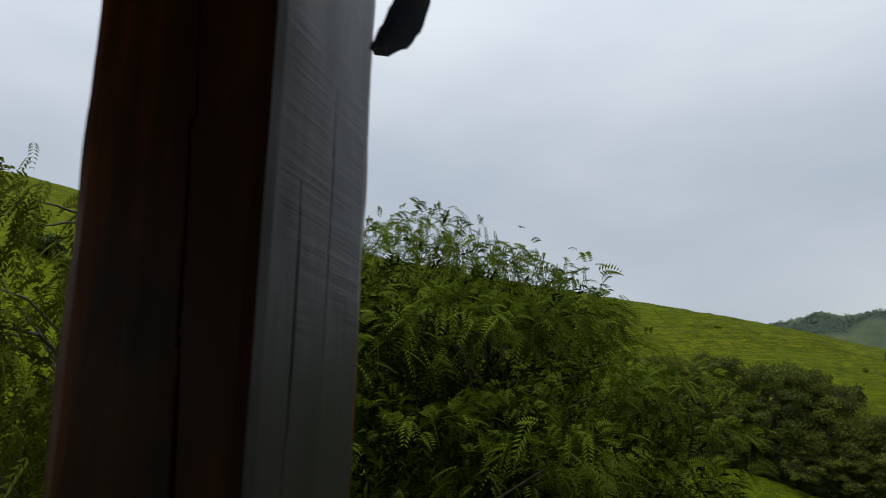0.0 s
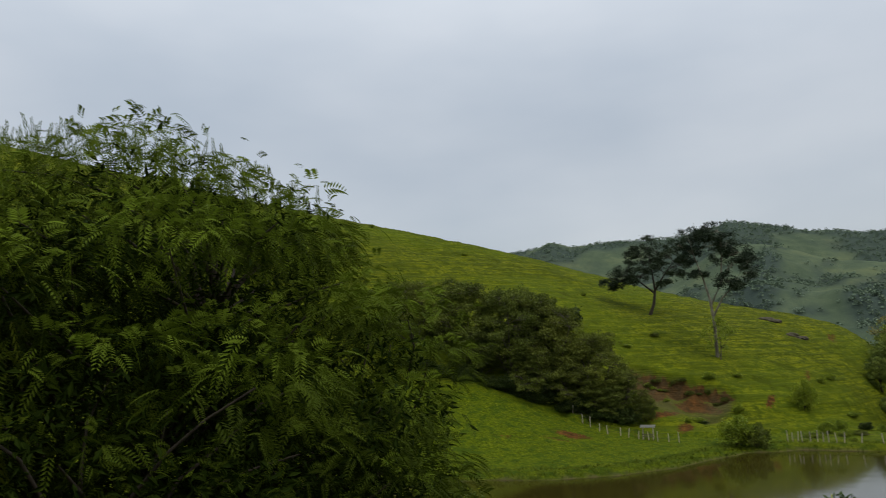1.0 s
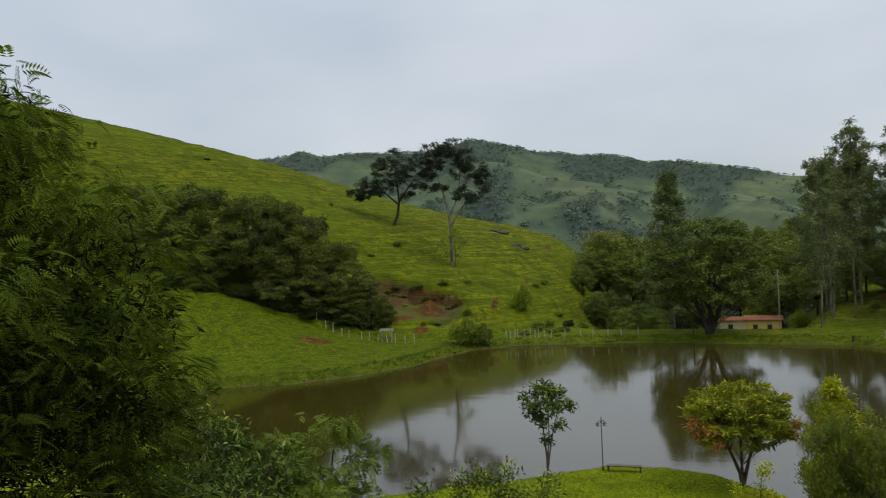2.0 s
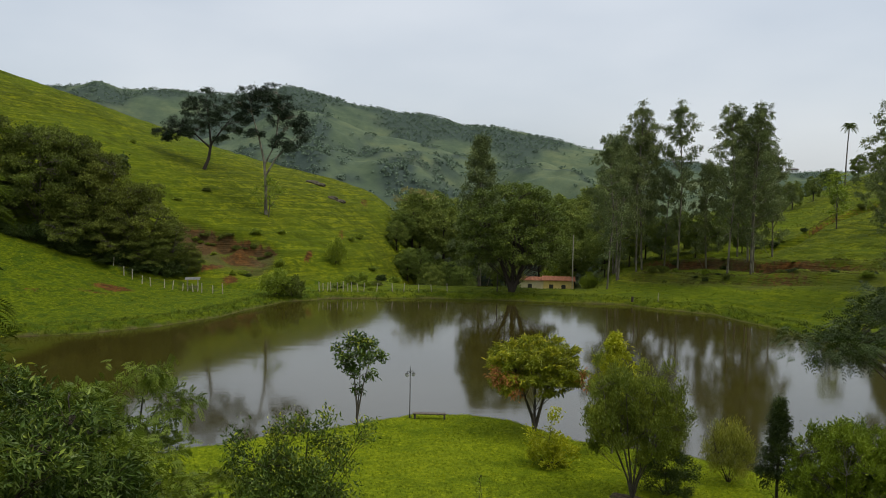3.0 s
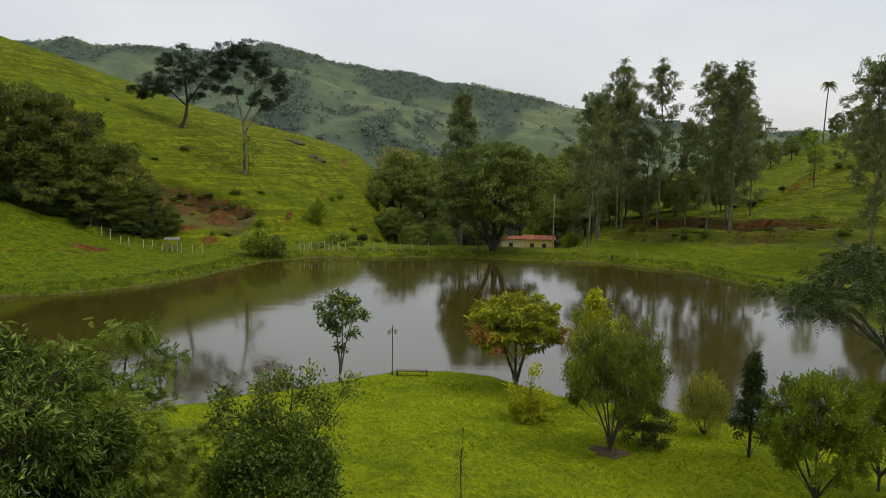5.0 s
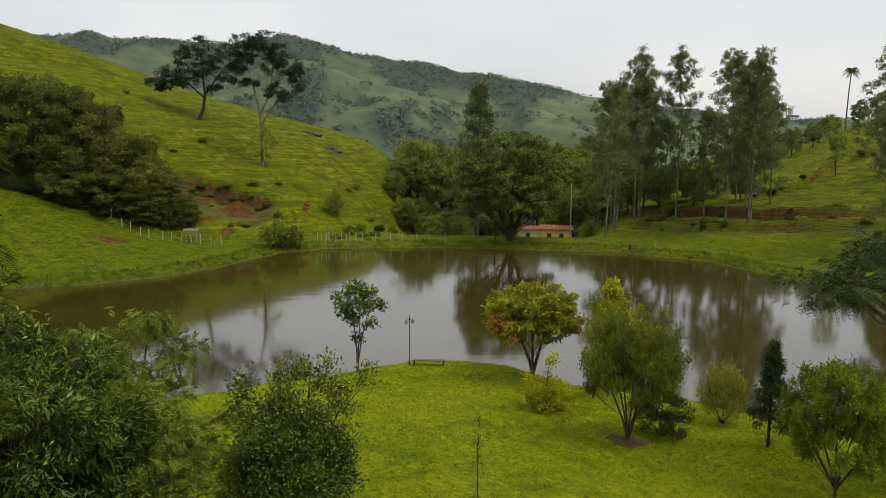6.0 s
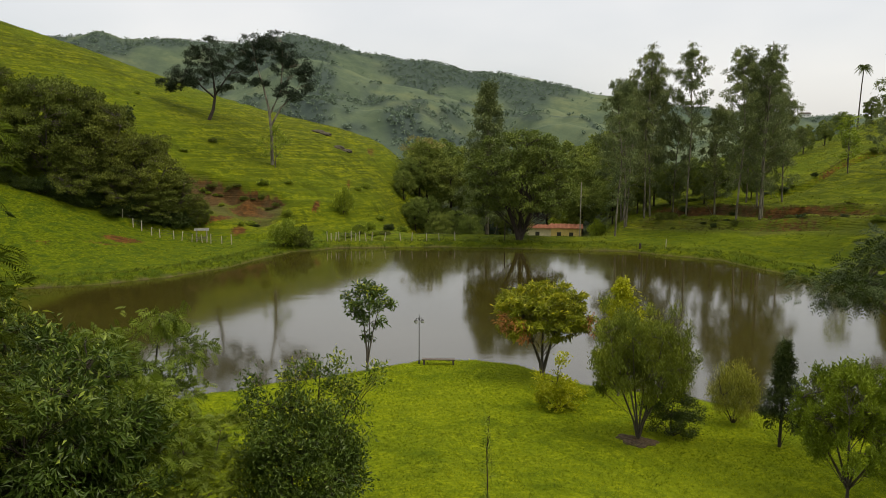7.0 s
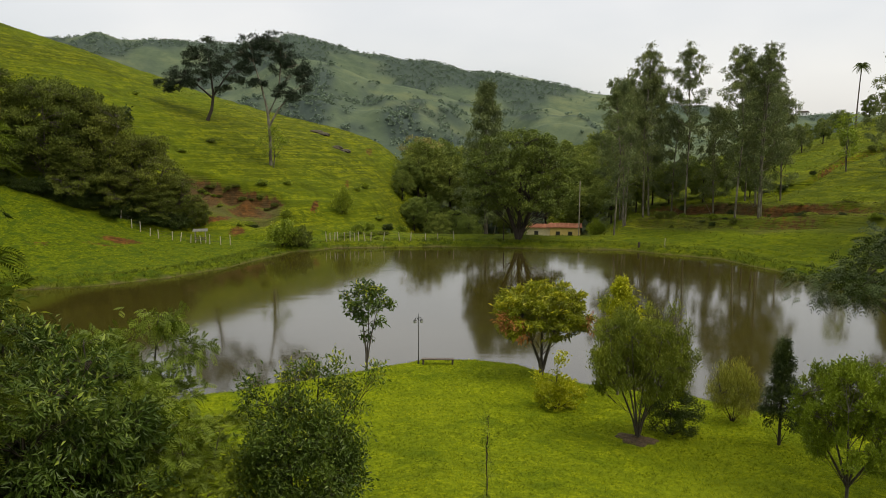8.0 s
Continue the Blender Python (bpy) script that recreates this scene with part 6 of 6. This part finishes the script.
def farmhouse():
    """Low farmhouse: a yellow main block and a cream lean-to, clay tiles."""
    x, y = at_bearing(8.75, 135)
    ob = thing("farmhouse", x, y, ground_z(x, y) - 0.15, "low yellow farmhouse with an orange clay tile roof", "house", turn=-9)
    for name, cx, cy, sx, sy, h, mat in (("main_block", 2.2, 0, 5.4, 5.4, 2.75, YELLOWWALL), ("side_block", -2.7, .8, 4.6, 4.0, 2.55, CREAMWALL)):
        bm = bmesh.new()
        box(bm, sx, sy, h, (cx, cy, h / 2))
        wall = part(name, bm, mat, ob)
        rise = 0.5 if name == "main_block" else 0.4
        bm = bmesh.new()
        ex, ey = sx / 2 + .35, sy / 2 + .4
        e = [bm.verts.new((cx + a * ex, cy + b * ey, h - .05)) for a, b in ((-1, -1), (1, -1), (1, 1), (-1, 1))]
        r = [bm.verts.new((cx + a * (ex - .15), cy, h + rise)) for a in (-1, 1)]
        for f in ((e[0], e[1], r[1], r[0]), (e[2], e[3], r[0], r[1]), (e[1], e[2], r[1]), (e[3], e[0], r[0])):
            bm.faces.new(f)
        bmesh.ops.solidify(bm, geom=bm.faces[:], thickness=0.10)
        roof = part("roof", bm, TILE, ob, "faded clay tiles")
        n = int(sx / .22)
        ridge = bmesh.new()
        for i in range(n + 2):
            u = cx - ex + .1 + (2 * ex - .2) * i / (n + 1)
            rod(ridge, (u, cy - ey, h + .01), (u, cy, h + rise + .05), .06, sides=6)
        part("tile_rows", ridge, TILE, roof)
        wins = ((cx + .9, 1.55), (cx - 1.3, 1.55)) if name == "main_block" else ((cx - .3, 1.4),)
        for wx, wz in wins:
            bm = bmesh.new()
            box(bm, .75, .08, .85, (wx, cy - sy / 2 - .01, wz), bevel=.01)
            win = part("window", bm, DARKPANE, ob, "dark window shutter")
            bm = bmesh.new()
            box(bm, .92, .10, .07, (wx, cy - sy / 2 - .03, wz - .47), bevel=.01)
            part("sill", bm, CREAMWALL, win)


farmhouse()


def far_house(az, r, turn):
    x, y = at_bearing(az, r)
    ob = thing("hilltop_house", x, y, ground_z(x, y) - 0.3, "small white house among trees on the far ridge", "house", turn=turn)
    bm = bmesh.new()
    box(bm, 12, 7, 3.6, (0, 0, 1.8))
    part("wall", bm, WHITEWALL, ob)
    bm = bmesh.new()
    e = [bm.verts.new((a * 6.6, b * 4, 3.55)) for a, b in ((-1, -1), (1, -1), (1, 1), (-1, 1))]
    k = [bm.verts.new((a * 5.6, 0, 5.6)) for a in (-1, 1)]
    for f in ((e[0], e[1], k[1], k[0]), (e[2], e[3], k[0], k[1]), (e[1], e[2], k[1]), (e[3], e[0], k[0])):
        bm.faces.new(f)
    bmesh.ops.solidify(bm, geom=bm.faces[:], thickness=0.15)
    part("roof", bm, GREYWOOD, ob)
    for wx in (-3.5, 0, 3.5):
        bm = bmesh.new()
        box(bm, 1.2, .2, 1.3, (wx, -3.5, 2.0))
        part("window", bm, DARKPANE, ob)


far_house(26.1, 880, -20)


def mulch_ring(x, y, r):
    rng = np.random.default_rng(int(x * 10))
    bm = bmesh.new()
    z0 = ground_z(x, y)
    n, k = 48, 9
    rows = []
    for j in range(k):
        f = j / (k - 1)
        row = []
        for i in range(n):
            a = 2 * math.pi * i / n
            rr = r * f * (1 + .16 * math.sin(3 * a + x) + .10 * math.sin(7 * a))
            px, py = rr * math.cos(a), rr * math.sin(a)
            row.append(bm.verts.new((px, py, ground_z(x + px, y + py) - z0 + (.07 + rng.uniform(-.02, .025)) * (1 - f ** 6) - .03 * f ** 8)))
        rows.append(row)
    for a, b in zip(rows, rows[1:]):
        for i in range(n):
            bm.faces.new((a[i], b[i], b[(i + 1) % n], a[(i + 1) % n]))
    me = bpy.data.meshes.new("mulch_ring")
    bm.to_mesh(me)
    bm.free()
    me.materials.append(MULCH)
    ob = new("mulch_ring", me)
    ob.location = (x, y, z0)
    tagged(ob, "rough ring of dry brown mulch round a stem", "mulch")


mulch_ring(7.3, 26.0, 0.8)
mulch_ring(11.5, 19.4, 1.3)


# ---------------------------------------------------------------- grass
def grass(name, n, keep, high, seed, material, label, az0, az1, r0, r1, blades=3, width=0.012, lean=0.42):
    rng = np.random.default_rng(seed)
    az, r = rng.uniform(az0, az1, n), np.sqrt(rng.uniform(r0 * r0, r1 * r1, n))
    x, y = r * np.sin(np.radians(az)), r * np.cos(np.radians(az))
    z, d, s_w, s_e, near, scar, rr, aa = ground_parts(x, y)
    ok = keep(d, s_w, s_e, near, x, y) & (scar < 0.08)
    x, y, z = x[ok], y[ok], z[ok]
    m = len(x)
    h = np.repeat(rng.uniform(.5, 1.3, m) * high, blades)
    p = np.repeat(np.stack([x, y, z - .01], -1), blades, 0) + rng.normal(0, high * .25, (m * blades, 3)) * np.array([1, 1, 0])
    a = unit(rng.normal(0, lean, p.shape) * np.array([1, 1, .2]) + np.array([0, 0, 1.0]))
    v, q = leaf_quads(p, a, unit(rng.normal(0, 1, p.shape) + 1e-3), h, np.maximum(h * .12, width), 0.1)
    s = np.repeat(np.repeat(rng.uniform(0, 1, m), blades), 4)
    ob = new(name, quads_mesh(name, v, q, material, False, {"shade": s, "tip": s * 0}))
    tagged(ob, label, "grass", kind="stuff")


LAWN_BLADE = leaf_material("lawn_blades", (0.028, 0.052, 0.001), (0.135, 0.182, 0.004), (0.37, 0.40, 0.012), 0.6, 0.3, patch=0.35)
PASTURE_BLADE = leaf_material("pasture_tussock", (0.075, 0.088, 0.004), (0.115, 0.128, 0.006), (0.20, 0.20, 0.012), 0.7, 0.25, patch=0.1)
REED = leaf_material("bank_grass", (0.04, 0.062, 0.004), (0.085, 0.115, 0.008), (0.15, 0.165, 0.016), 0.6, 0.3, patch=0.2)
grass("lawn_grass", 95000, lambda d, w, e, near, x, y: d > 0.15, 0.09, 1, LAWN_BLADE, "short bright green lawn grass", -34, 34, 12, 41, 3, 0.010, 0.9)
grass("bank_grass", 26000, lambda d, w, e, near, x, y: (d > 0.1) & (d < 2.6) & (near < .6), 0.4, 2, REED, "longer green grass along the pond's far bank", -36, 32, 56, 96, 4, 0.05, 0.7)
grass("pasture_grass", 62000, lambda d, w, e, near, x, y: (d > 2.5) & (near < .5), 0.13, 3, PASTURE_BLADE, "tufted pasture grass on the slopes", -62, 34, 56, 205, 3, 0.10, 1.6)


def by_the_banks(d, w, e, near, x, y):
    """Within a few steps of the cut banks on the eastern slope."""
    r, az = np.hypot(x, y), np.degrees(np.arctan2(x, y))
    close = np.zeros(x.shape, bool)
    for bank in (BANK_UPPER, BANK_LOWER, BANK_TOP):
        at, cover = bank_line(bank, az, r, x, y)
        close |= (np.abs(at - 0.6 + 1.6 * rough(x, y, 6, 92, 3)) < 1.9) & (cover > 0.2) & (rough(x, y, 5, 91, 3) > 0.0)
    return close


DRY = leaf_material("dry_weeds", (0.045, 0.045, 0.012), (0.11, 0.10, 0.028), (0.20, 0.175, 0.055), 0.8, 0.2, patch=0.2)
grass("dry_weeds", 26000, by_the_banks, 0.28, 4, DRY, "brown and olive dry weeds along the cut banks", 13, 36, 86, 145, 4, 0.05, 1.1)

# ---------------------------------------------------------------- rocks on the pasture
ROCK = plain("lichened_grey_rock", (0.028, 0.025, 0.013), (0.075, 0.066, 0.042), 2.2, 0.95, relief=0.8, depth=0.12)


def rock(x, y, sx, sy, sz, seed):
    """A low outcrop, rounded and broken."""
    bm = bmesh.new()
    bmesh.ops.create_icosphere(bm, subdivisions=4, radius=1.0)
    for v in bm.verts:
        k = 1 + 0.28 * float(rough(np.array(v.co.x * 1.3 + v.co.z), np.array(v.co.y * 1.3 - v.co.z), 0.7, seed, 4))
        v.co = Vector((v.co.x * sx * k, v.co.y * sy * k, max(v.co.z, -0.4) * sz * k))
    ob = thing("rock_outcrop", x, y, ground_z(x, y) - 0.12, "low grey rock outcrop bare in the pasture grass", "rock", "pasture rocks", turn=seed * 20)
    part("stone", bm, ROCK, ob)


rock(-24.5, 142.6, 1.7, 1.0, 0.6, 1)
rock(-22.9, 141.9, 1.4, 0.9, 0.5, 2)
rock(-19.3, 134.3, 1.25, 0.9, 0.5, 3)
rock(-17.9, 134.4, 1.5, 1.0, 0.55, 4)
